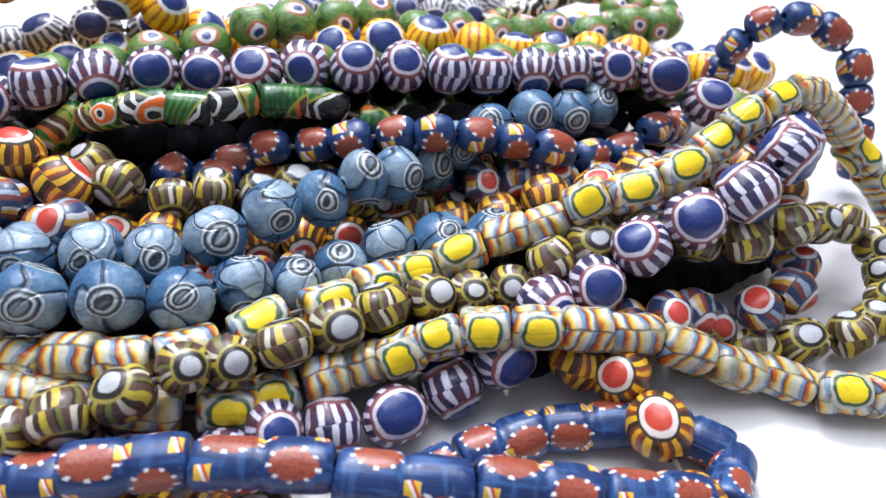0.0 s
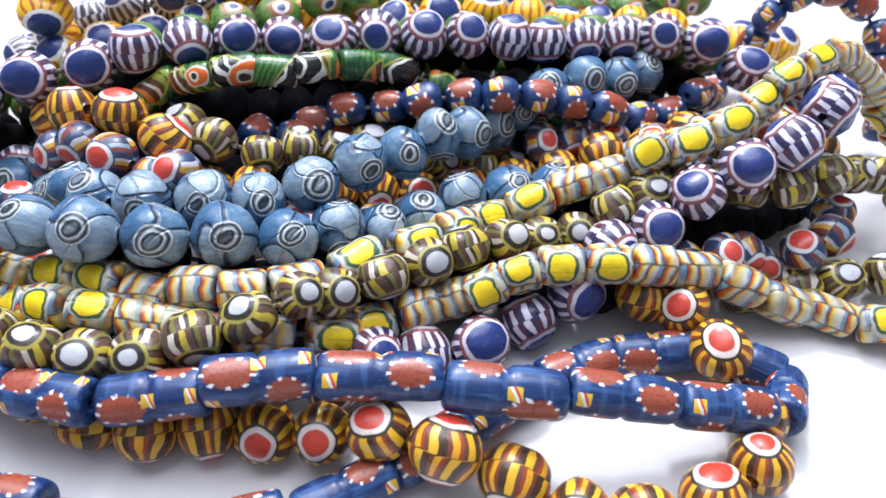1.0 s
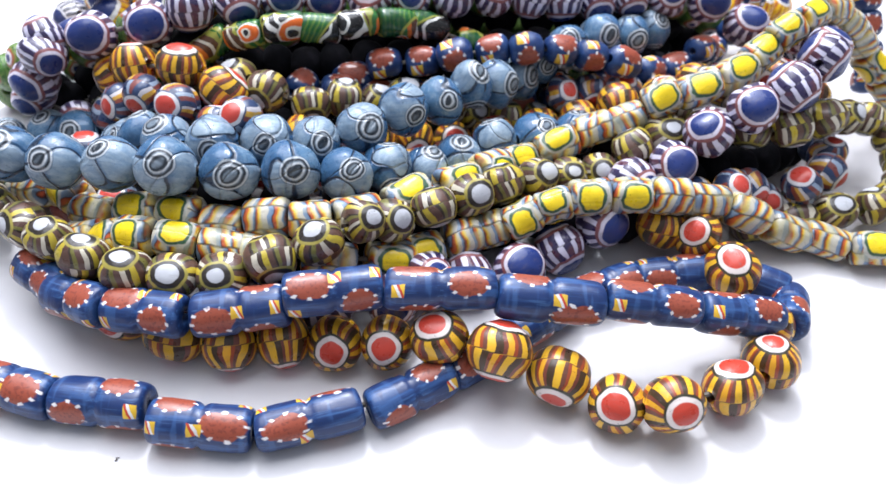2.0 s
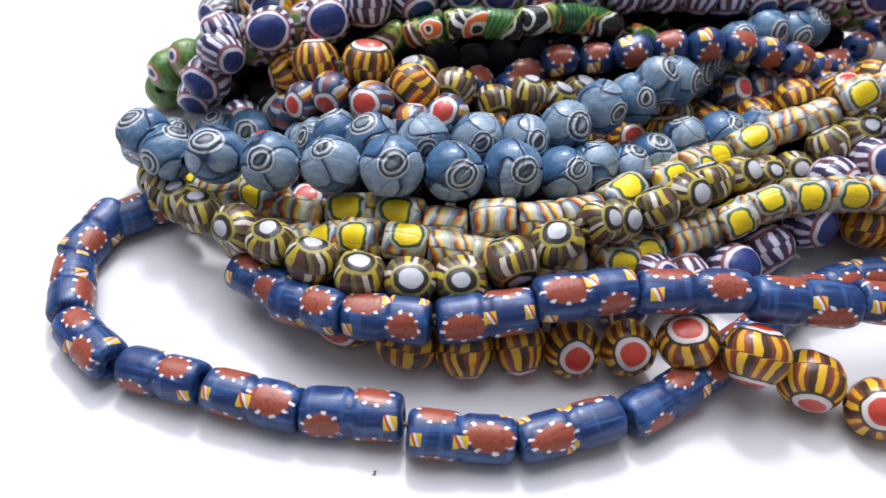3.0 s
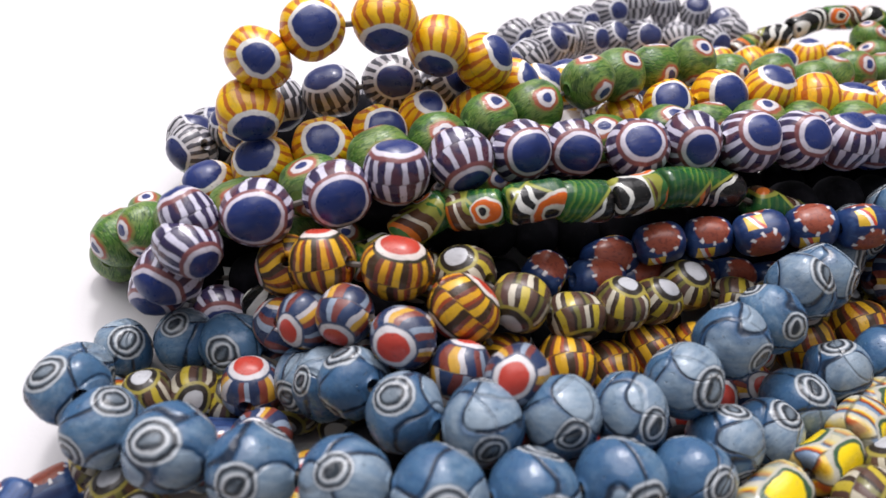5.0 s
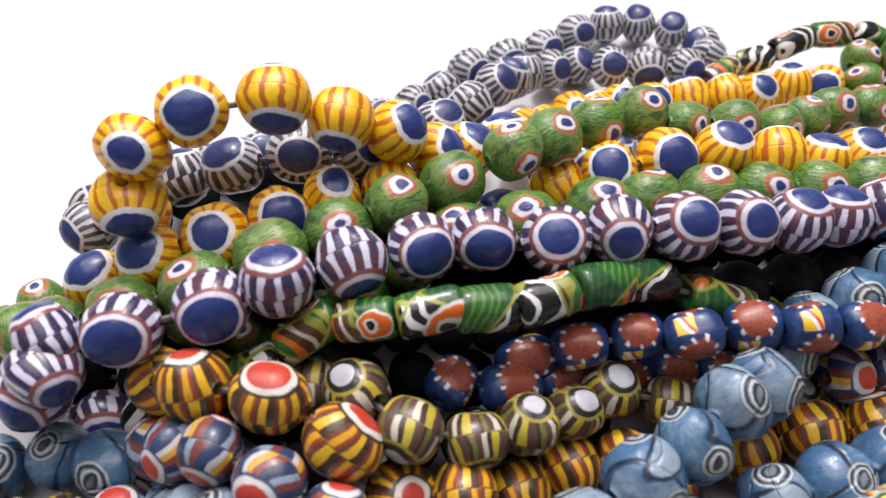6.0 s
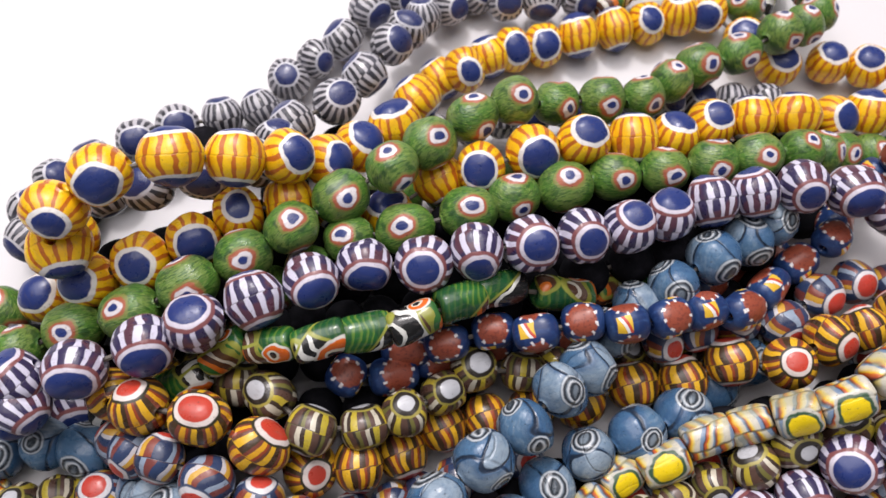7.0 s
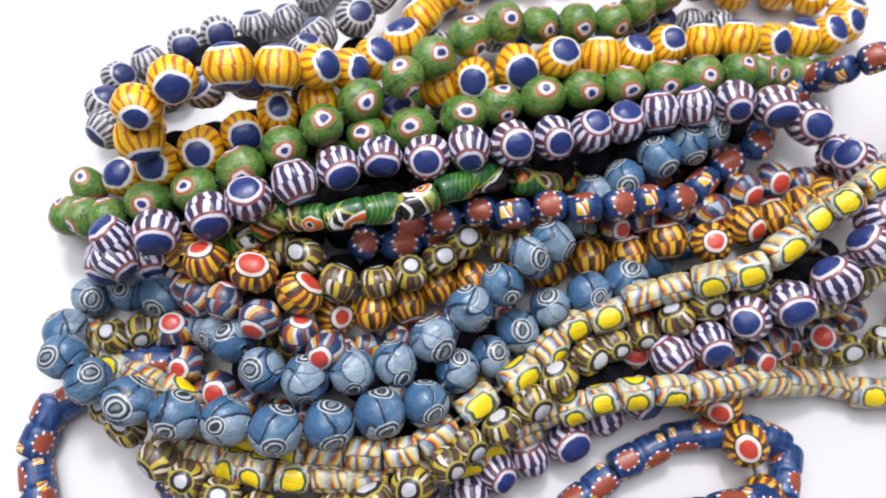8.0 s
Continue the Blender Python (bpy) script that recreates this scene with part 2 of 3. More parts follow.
def navy_patterned(name, length, reds, ribbons, radius):
    """Navy glass with brick patches edged in white dots, and small ribbons of yellow, white and red."""
    p = Paint(name, (0.010, 0.029, 0.112), 0.25, 0.03, radius)
    p.over(p.noise(1.7, 3.0, (0.22, 2.0, 2.0)).step(0.48, 0.66) * (0.85 if length > 0.015 else 0.30), (0.034, 0.090, 0.25))
    p.over(p.noise(3.4, 2.0, (0.15, 2.0, 2.0)).step(0.60, 0.66) * (0.35 if length > 0.015 else 0.2), (0.08, 0.17, 0.36))
    p.over(p.noise(1.6, 2.0, (1.6, 0.25, 0.25)).step(0.54, 0.64) * (0.45 if length > 0.015 else 0.2), (0.050, 0.12, 0.30))
    turn = p.around(p.fy, p.fz)
    shift = (p.random * 3.0).op("FLOOR") * (0.17 if length > 0.015 else 0.0)
    for cx, ct, rx, rt in reds:
        dx = (p.fx - cx) * (1.0 / rx)
        dt = ((turn + shift + (0.5 - ct)).fract() - 0.5) * (1.0 / rt)
        d = (dx * dx + dt * dt).op("SQRT") + (p.noise(2.2, 1.0) - 0.5) * 0.45
        swirl = (p.around(dx, dt) * 9.0 + p.noise(1.2) * 0.8).fract()
        dots = -(swirl - 0.5).absolute().step(0.09, 0.20) + 1.0
        ring = d.step(0.86, 0.92) * (-d.step(1.10, 1.17) + 1.0) * p.noise(2.0, 1.0).step(0.30, 0.45)
        p.over(-d.step(0.96, 1.06) + 1.0, BRICK)
        p.over((-d.step(0.96, 1.06) + 1.0) * p.noise(7.0, 2.0).step(0.5, 0.66) * 0.6, (0.13, 0.022, 0.018))
        p.over(ring * dots, (0.75, 0.72, 0.72))
    for cx, ct, rx, rt in ribbons:
        dx = ((p.fx - cx) * (1.0 / rx)).absolute()
        dt = ((turn + shift + (0.5 - ct)).fract() - 0.5) * (1.0 / rt)
        inside = (-dx.step(0.9, 1.0) + 1.0) * (-dt.absolute().step(0.9, 1.0) + 1.0)
        band = ((p.fx - cx) * (0.5 / rx) + dt * 0.25 + 0.5)
        p.over(inside, p.ramp(band, ((0, (0.68, 0.42, 0.03)), (0.36, (0.72, 0.70, 0.70)), (0.58, (0.5, 0.06, 0.03)), (0.78, (0.70, 0.45, 0.04)))))
    return p.done(relief=0.2, haze=0.04)


def mosaic(name, panels):
    """Tubes laid up of strips of banded cane, every strip shifted against the next; some hold yellow panels rimmed in green."""
    p = Paint(name, (0.5, 0.5, 0.5), 0.2, 0.05, 0.0047)
    turn = p.around(p.fy, p.fz)
    strip = turn * 5.0 + p.random * 3.0 + (p.noise(0.7, 1.0) - 0.5) * 0.35
    which = strip.op("FLOOR")
    shifted = (which * 0.37 + p.random * 5.0)
    lean = (which * 1.7).op("SINE") * 0.16
    across = (strip.fract() - 0.5)
    band = (p.fx * 0.72 + across * lean * 2.0 + (p.noise(0.9, 1.0) - 0.5) * 0.40 + shifted).fract()
    p.colour = p.ramp(band, ((0, (0.55, 0.52, 0.42)), (0.10, (0.50, 0.48, 0.42)), (0.13, (0.20, 0.27, 0.36)), (0.25, (0.13, 0.20, 0.32)), (0.28, (0.05, 0.02, 0.02)),
                             (0.33, (0.42, 0.070, 0.02)), (0.39, (0.52, 0.13, 0.02)), (0.43, (0.68, 0.40, 0.02)), (0.50, (0.62, 0.54, 0.30)), (0.58, (0.54, 0.51, 0.42)),
                             (0.62, (0.16, 0.25, 0.36)), (0.69, (0.10, 0.06, 0.05)), (0.73, (0.34, 0.07, 0.02)), (0.80, (0.66, 0.40, 0.015)),
                             (0.87, (0.62, 0.52, 0.20)), (0.94, (0.52, 0.49, 0.40)), (1.0, (0.55, 0.52, 0.42))), "LINEAR")
    edge = across.absolute()
    p.over(edge.step(0.42, 0.48) * 0.75, (0.07, 0.055, 0.03))
    p.over(p.noise(0.8, 1.0).step(0.55, 0.62) * 0.5, (0.40, 0.38, 0.20))
    seen = ((0.5, 0.0), (0.14, 0.55), (0.86, 0.72)) if panels else ()
    for ct, rare in seen:
        dx = (p.fx + (p.random - 0.5) * 0.2) * (1.0 / 0.74)
        dt = ((turn + (0.5 - ct)).fract() - 0.5) * (1.0 / 0.125)
        d = (dx.absolute().power(2.7) + dt.absolute().power(2.7)).power(0.37) + (p.noise(1.5, 1.0) - 0.5) * 0.40
        keep = (p.random * (3.0 + 4.0 * ct)).fract().step(rare - 0.01, rare)
        for r, c in ((1.20, (0.44, 0.43, 0.37)), (1.03, (0.035, 0.085, 0.045)), (0.82, (0.80, 0.58, 0.006))):
            p.over((-d.step(r - 0.05, r + 0.05) + 1.0) * keep, c)
    p.height = band * 0.25 - edge.step(0.42, 0.5) * 0.5
    return p.done()


def green_cane():
    """Green cane in long beads: ribbed green, and swoops of brown, cream, orange and black glass."""
    p = Paint("green_cane_glass", (0.016, 0.105, 0.022), 0.12, 0.05, 0.0042)
    ribs = (p.fx * 2.6 + p.fy * 1.1 + p.noise(0.5, 1.0) * 1.8).fract()
    p.over(ribs.step(0.50, 0.80) * 0.55, (0.16, 0.26, 0.035))
    p.over(p.noise(0.6, 1.0).step(0.50, 0.56) * 0.7, (0.008, 0.055, 0.022))
    pick = p.cells(0.30, "F1")
    tone = p.split(pick.outputs["Color"])[0]
    wave = (p.fx * 0.42 + p.fy * 0.30 + p.noise(0.45, 1.0) * 1.1).fract()
    p.over(tone.step(0.34, 0.36), p.ramp(wave, ((0, (0.085, 0.035, 0.020)), (0.22, (0.56, 0.53, 0.45)), (0.33, (0.085, 0.040, 0.02)), (0.50, (0.24, 0.25, 0.04)), (0.62, (0.030, 0.12, 0.028)), (0.84, (0.56, 0.14, 0.02)))))
    p.over(tone.step(0.66, 0.68), p.ramp(wave, ((0, (0.010, 0.010, 0.010)), (0.30, (0.70, 0.70, 0.66)), (0.50, (0.012, 0.012, 0.012)), (0.72, (0.66, 0.66, 0.62)), (0.86, (0.012, 0.012, 0.012)))))
    edge = Num(p.tree, p.cells(0.30).outputs["Distance"])
    p.over(-edge.step(0.012, 0.03) + 1.0, (0.28, 0.29, 0.05))
    dist = p.angle_to((0.5, 0.1, 1)) + (p.noise(1.0, 1.0) - 0.5) * 0.3
    p.eye(dist * (p.random + 0.6), ((0.62, (0.62, 0.60, 0.55)), (0.53, (0.62, 0.12, 0.012)), (0.32, (0.62, 0.60, 0.5)), (0.21, (0.012, 0.012, 0.016))), 0.02)
    return p.done(relief=0.2)


def shade_black():
    # near-black and dull, so the filler beads read as shade inside the pile
    p = Paint("shade_black", (0.005, 0.005, 0.007), 0.75, 0.05)
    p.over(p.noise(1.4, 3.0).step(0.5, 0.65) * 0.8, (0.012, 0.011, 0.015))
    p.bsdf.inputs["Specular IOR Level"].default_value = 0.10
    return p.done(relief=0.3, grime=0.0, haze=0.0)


M_GREEN, M_SLATE, M_CANE, M_BLACK = green_eyed(), slate_eyed(), green_cane(), shade_black()
M_MOSAIC, M_MOSAIC_PLAIN = mosaic("mosaic_panel_glass", True), mosaic("mosaic_cane_glass", False)
M_NAVY = navy_patterned("navy_tube_glass", 0.020, ((-0.88, 0.52, 0.86, 0.100), (0.92, 0.36, 0.66, 0.095), (0.85, 0.80, 0.84, 0.095), (-0.80, 0.10, 0.66, 0.09)),
                        ((0.08, 0.57, 0.26, 0.05), (-1.50, 0.30, 0.24, 0.05), (0.2, 0.92, 0.26, 0.05), (1.6, 0.58, 0.2, 0.05)), 0.0051)
M_NAVY_SMALL = navy_patterned("navy_barrel_glass", 0.010, ((0.0, 0.5, 0.66, 0.15), (0.0, 0.02, 0.62, 0.14)),
                              ((-0.3, 0.26, 0.35, 0.07), (0.35, 0.75, 0.3, 0.07)), 0.0052)


def plain_material(name, colour, rough, spot, bump):
    m = bpy.data.materials.new(name)
    m.use_nodes = True
    t, b = m.node_tree, m.node_tree.nodes["Principled BSDF"]
    b.inputs["Roughness"].default_value = rough
    coord = t.nodes.new("ShaderNodeTexCoord")
    n = t.nodes.new("ShaderNodeTexNoise")
    n.inputs["Scale"].default_value, n.inputs["Detail"].default_value = 9.0, 6.0
    fine = t.nodes.new("ShaderNodeTexNoise")
    fine.inputs["Scale"].default_value, fine.inputs["Detail"].default_value = 900.0, 3.0
    mix = t.nodes.new("ShaderNodeMix")
    mix.data_type = "RGBA"
    mix.inputs[6].default_value, mix.inputs[7].default_value = (*colour, 1), (*spot, 1)
    bp = t.nodes.new("ShaderNodeBump")
    bp.inputs["Strength"].default_value, bp.inputs["Distance"].default_value = bump, 0.0002
    for node in (n, fine):
        t.links.new(coord.outputs["Object"], node.inputs["Vector"])
    t.links.new(n.outputs[0], mix.inputs[0])
    t.links.new(mix.outputs[2], b.inputs["Base Color"])
    t.links.new(fine.outputs[0], bp.inputs["Height"])
    t.links.new(bp.outputs[0], b.inputs["Normal"])
    return m


M_PAPER = plain_material("white_board", (0.64, 0.628, 0.642), 0.55, (0.61, 0.597, 0.612), 0.15)
M_THREAD = plain_material("cotton_thread", (0.10, 0.09, 0.08), 0.8, (0.16, 0.14, 0.12), 0.3)


# ---- structure ----
def sheet(name, verts, faces, material, label):
    me = bpy.data.meshes.new(name)
    me.from_pydata(verts, [], faces)
    me.materials.append(material)
    return tagged(new(name, me), label, kind="structure")


def sweep():
    """White photo board: a level bed that curves up into a back wall."""
    verts, faces, prof = [], [], [(-0.9, 0.0), (0.0, 0.0), (0.5, 0.0), (1.1, 0.0)]
    for i in range(1, 13):
        a = math.radians(90 * i / 12)
        prof.append((1.1 + 0.35 * math.sin(a), 0.35 - 0.35 * math.cos(a)))
    prof.append((1.45, 1.6))
    for y, z in prof:
        verts += [(-1.3, y, z), (1.3, y, z)]
    for i in range(len(prof) - 1):
        faces.append((2 * i, 2 * i + 1, 2 * i + 3, 2 * i + 2))
    ob = sheet("ground", verts, faces, M_PAPER, "smooth white photo board curving up behind the beads")
    for f in ob.data.polygons:
        f.use_smooth = True
    return ob


sweep()


# ---- bead meshes ----
def bead_mesh(name, length, radius, shape, material, seed, rings=18, spokes=26, waist=0.0, dent=0.03):
    """A bead turned round x, bored through, a little uneven. shape: 2 is a ball, more a barrel or tube."""
    rng = random.Random(seed)
    off = Vector((rng.uniform(0, 50), rng.uniform(0, 50), rng.uniform(0, 50)))
    bore, h = 0.0011, length / 2
    prof = []
    for i in range(rings + 1):
        u = -math.cos(math.pi * i / rings)
        r = radius * max(0.0, 1 - abs(u) ** shape) ** (1 / shape if shape > 2.5 else 0.5)
        r *= 1 - waist * math.exp(-(u / 0.07) ** 2)
        prof.append((u * h, max(r, bore * 1.25)))
    prof = [(-h * 0.8, bore * 0.9)] + prof + [(h * 0.8, bore * 0.9)]
    verts, faces = [], []
    lean = rng.uniform(-0.05, 0.05)
    for x, r in prof:
        for k in range(spokes):
            a = 2 * math.pi * k / spokes
            d = Vector((x / h, math.cos(a), math.sin(a)))
            w = 1 + dent * 2.2 * noise.noise(d * 1.1 + off) + dent * 0.8 * noise.noise(d * 2.7 + off)
            verts.append((x * (1 + lean * math.cos(a) * 0.6), r * w * math.cos(a), r * w * math.sin(a)))
    n = len(prof)
    for i in range(n):
        for k in range(spokes):
            j, l = (i + 1) % n, (k + 1) % spokes
            faces.append((i * spokes + k, i * spokes + l, j * spokes + l, j * spokes + k))
    me = bpy.data.meshes.new(name)
    me.from_pydata(verts, [], faces)
    me.polygons.foreach_set("use_smooth", [True] * len(faces))
    me.materials.append(material)
    me.update()
    return me


class Kind:
    """A kind of bead: length along the thread, radius, form, and a few uneven castings of it."""

    def __init__(self, name, length, radius, shape, material, waist=0.0, dent=0.045, turn=35, castings=7, rings=18):
        self.length, self.radius, self.turn, self.plain = length, radius, turn, None
        self.meshes = [bead_mesh(name, length * random.Random(i).uniform(0.96, 1.04), radius, shape, material, 10 * i + len(name), rings, 26, waist, dent) for i in range(castings)]


PURPLE = Kind("purple_bead", 0.0118, 0.0065, 2.3, M_PURPLE, turn=60, dent=0.055)
SLATE = Kind("slate_bead", 0.0122, 0.0066, 2.15, M_SLATE, turn=75, dent=0.055)
YELLOW = Kind("yellow_bead", 0.0130, 0.0068, 2.3, M_YELLOW, turn=60)
GREEN = Kind("green_bead", 0.0116, 0.0062, 2.3, M_GREEN, turn=180)
GREY = Kind("grey_bead", 0.0114, 0.0062, 2.3, M_GREY, turn=90)
TIGER = Kind("amber_bead", 0.0118, 0.0062, 2.3, M_TIGER, turn=180)
OLIVE = Kind("olive_bead", 0.0099, 0.0052, 2.6, M_OLIVE, turn=180, dent=0.055)
STRIPE = Kind("rainbow_bead", 0.0106, 0.0056, 2.3, M_STRIPE, turn=60)
MOSAIC = Kind("mosaic_bead", 0.0102, 0.0046, 7.0, M_MOSAIC, turn=60, dent=0.05)
MOSAIC.plain = Kind("plain_mosaic_bead", 0.0102, 0.0046, 7.0, M_MOSAIC_PLAIN, turn=180, dent=0.05).meshes
TUBE = Kind("navy_tube_bead", 0.0196, 0.0049, 8.0, M_NAVY, waist=0.17, dent=0.03, turn=180, rings=30)
BARREL = Kind("navy_barrel_bead", 0.0104, 0.0046, 3.0, M_NAVY_SMALL, turn=60)
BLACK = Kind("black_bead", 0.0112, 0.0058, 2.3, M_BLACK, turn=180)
CANE = Kind("green_cane_bead", 0.0128, 0.0041, 6.0, M_CANE, turn=180)


# ---- necklaces ----
def glide(points, steps=12):
    """A smooth run through the points."""
    p = [Vector(q) * 0.001 for q in points]
    p = [p[0] * 2 - p[1]] + p + [p[-1] * 2 - p[-2]]
    out = []
    for i in range(1, len(p) - 2):
        for s in range(steps):
            t = s / steps
            a, b, c, d = p[i - 1:i + 3]
            out.append(0.5 * ((2 * b) + (c - a) * t + (2 * a - 5 * b + 4 * c - d) * t * t + (3 * b - a - 3 * c + d) * t ** 3))
    return out + [p[-2]]


def strung(points, pitch):
    """Bead centres, how far each is turned, and whether its place is a given one; wide steps are filled a pitch apart."""
    steps, out = 12, []
    line = glide([q[:3] for q in points], steps)
    for i in range(len(points) - 1):
        seg = line[i * steps:(i + 1) * steps + 1]
        run = [0.0]
        for a, b in zip(seg, seg[1:]):
            run.append(run[-1] + (b - a).length)
        count = round(run[-1] / pitch)
        if count == 0:
            continue
        for c in range(count):
            want, k = run[-1] * c / count, 0
            while k < steps - 1 and run[k + 1] < want:
                k += 1
            f = (want - run[k]) / max(1e-9, run[k + 1] - run[k])
            turn = points[i][3] if c == 0 and len(points[i]) > 3 else None
            out.append((seg[k].lerp(seg[k + 1], f), turn, c == 0))
    return out + [(line[-1], None, True)]


NECKLACES = []


def necklace(name, kind, label, *runs):
    beads = strung([q for run in runs for q in run], kind.length)
    NECKLACES.append((name, kind, label, [b[0] for b in beads], [b[1] for b in beads], [b[2] and b[1] is not None for b in beads]))


necklace("plum_necklace", PURPLE, "plum and white striped glass bead necklace with navy eyes",
         [(-133, 186, 8), (-142.9, 186.7, 15.9, 136), (-134, 182.6, 31.1, -55), (-134.8, 188.2, 33, 87), (-122.4, 189.1, 34.1, -18), (-107.7, 193.2, 36.4, -19), (-96.6, 196.7, 39.5, 58), (-84.2, 201.5, 39.4, -65), (-72, 205.4, 39.2, -9), (-60.5, 209.7, 37.4, -22), (-47, 208.9, 38.8, 8), (-35.1, 211.2, 39.5, -23), (-22.5, 212.4, 39.5, 19), (-10.2, 214.3, 39.1, 9), (1.3, 216.9, 37.7, 52), (12.3, 221.1, 35, 73), (24.1, 225.1, 33.6, -61), (34.7, 226.6, 34.5, 112), (47, 227.7, 34.9, -10), (60.1, 226, 34.4, -18), (73.5, 223.6, 28, 10), (83.6, 215.7, 23.1, -1), (82, 210, 34), (86, 196, 36)],
         [(77, 179.4, 41.2, 110), (67.5, 171, 36.5, 100), (55.7, 165, 33.5, 6), (45.2, 162.7, 26.9, 29), (35.9, 156.5, 20.6, 4), (25, 153.6, 16.6, -37), (16, 142, 12, -30), (5.5, 137.9, 6.7, 99), (-5.8, 130.2, 6.5, 13), (-18.5, 126.7, 6.5, 101), (-28.4, 122.4, 10.9, 5), (-36, 113, 9), (-52, 116, 9), (-66, 120, 8)])
necklace("slate_blue_necklace", SLATE, "slate blue glass bead necklace with ringed white eyes",
         [(43, 224, 26), (34.7, 217.8, 25.7, 71), (24.1, 212.7, 28, 87), (12.9, 205.6, 28, 121), (-2, 197, 21), (-10, 187, 25), (-17.5, 181.7, 27.2, 15), (-26, 174, 26.5, 101), (-35.8, 167.1, 28, -33), (-46.2, 158.6, 27.1, -12), (-57.2, 152, 27, -7), (-68.9, 150.1, 28.5, -13), (-81.5, 148.1, 28.5, -24), (-93.8, 151.4, 26.3, 33), (-102.6, 160.5, 21.7, 55), (-112, 168, 8), (-124, 176, 7), (-137.4, 179, 8.8, 44), (-149.5, 177.3, 6.6, 24), (-153, 166, 13, 83), (-148.9, 157.1, 22.4, -97), (-141.8, 150, 21.8, -31), (-128.8, 143.9, 26.5, 23), (-115.8, 139.7, 28.1, -3)],
         [(-102.1, 137.6, 29.5, 35), (-88.8, 134.7, 31.5, 5), (-75, 135.8, 29.7, -15), (-61.4, 138.5, 28.6, -8), (-48.8, 141, 25.8, 5), (-39.5, 150.6, 21.2, 71), (-29.3, 154.9, 17.5, 49), (-20.6, 162.2, 16.1, 37), (-10.5, 168.9, 17.5, 73), (1.8, 172.9, 17, 24), (14.1, 177.6, 15.3, 66), (23, 186, 12), (34, 194, 10)])
necklace("yellow_necklace", YELLOW, "yellow glass bead necklace with orange stripes and navy eyes",
         [(66, 285, 10), (50, 307, 9), (28.7, 303.8, 6.8, 24), (17.8, 301.9, 6.8, 99), (5.5, 298.5, 7.7, 100), (-5.7, 295.1, 7.8, 4), (-15.5, 294.4, 6.8, 8), (-23.2, 291.7, 6.8, 103), (-31.4, 283.1, 11.7, 4), (-38.7, 283.8, 6.8, 103), (-46.1, 271.1, 14.6, 113), (-52.7, 256.1, 24.5, 80), (-62, 247.2, 27.9, 35), (-69.4, 240.1, 33.1, 13), (-77.8, 236.1, 41.3, 36), (-88.7, 233.2, 46.4, 108), (-100.5, 229.6, 53.5, 106), (-115.2, 225.9, 52.9, -14), (-125.6, 220.2, 48.4, -9), (-127.6, 215.7, 39, -30), (-130, 226, 27), (-137.4, 211.5, 20.3, 6), (-125.4, 212.2, 27.5, 29), (-112.8, 216, 29.6, 14)],
         [(-100.8, 220.3, 30.9, -7), (-91, 227.3, 30.7, 29), (-78.9, 230.1, 29.9, 109), (-55, 229.8, 23, 57), (-41.9, 238.2, 25.5, 109), (-31.4, 237.9, 30.8, 13), (-18, 241.5, 31.7, 3), (-4.7, 244.4, 32.4, 45), (8.9, 246.1, 29.5, 106), (21.2, 248.2, 26.8, 67), (32.5, 252.9, 25.2, 41), (44.4, 254.3, 25, 106), (57.3, 255.7, 24.1, 104), (71.3, 257.8, 19.2, 10), (93, 262, 17), (107, 274, 11), (95, 284, 9), (83, 286, 8)])
necklace("green_necklace", GREEN, "green glass bead necklace with small red and white eyes",
         [(59, 305, 10), (63, 318, 11), (73, 317, 12), (81, 310, 15), (79, 297, 17), (64, 288, 19), (49, 281, 19), (34, 275, 22), (15.3, 261.7, 25.9, -2), (3.1, 259.9, 27.7, 7), (-9.5, 258.8, 28.1, 7), (-21.5, 256.5, 32.8, 28), (-32.8, 251.3, 33.5, -30), (-44.3, 242.3, 36.1, 28), (-53.5, 234.3, 38.8, 65), (-66, 229.1, 34.1, 15), (-77.2, 220.2, 36.1, 36), (-88.3, 214.2, 34.5, 15), (-100.2, 207.7, 34.5, 12), (-113.7, 203.1, 29.9, 54), (-128.6, 202.1, 23.8, 37), (-140.1, 197.4, 23.5, 4), (-155, 201, 15), (-158.3, 204.4, 6.2, 13)],
         [(-152, 212, 10), (-142, 217, 9), (-118, 207, 10), (-100, 206, 12), (-84, 210, 20), (-64.4, 220.2, 29.3, 29), (-51, 221.6, 31.2, 24), (-35.6, 224.8, 32.4, 21), (-24.1, 229, 31.4, -36), (-10.8, 232, 30.6, 34), (2.7, 235.5, 29, -3), (15.6, 236.6, 29.4, -8), (28.9, 238.7, 29, -12), (40.7, 239.8, 29.5, 6), (54.4, 242.9, 26.5, 45), (70.1, 246.3, 19.2, 107), (92, 250, 12)])
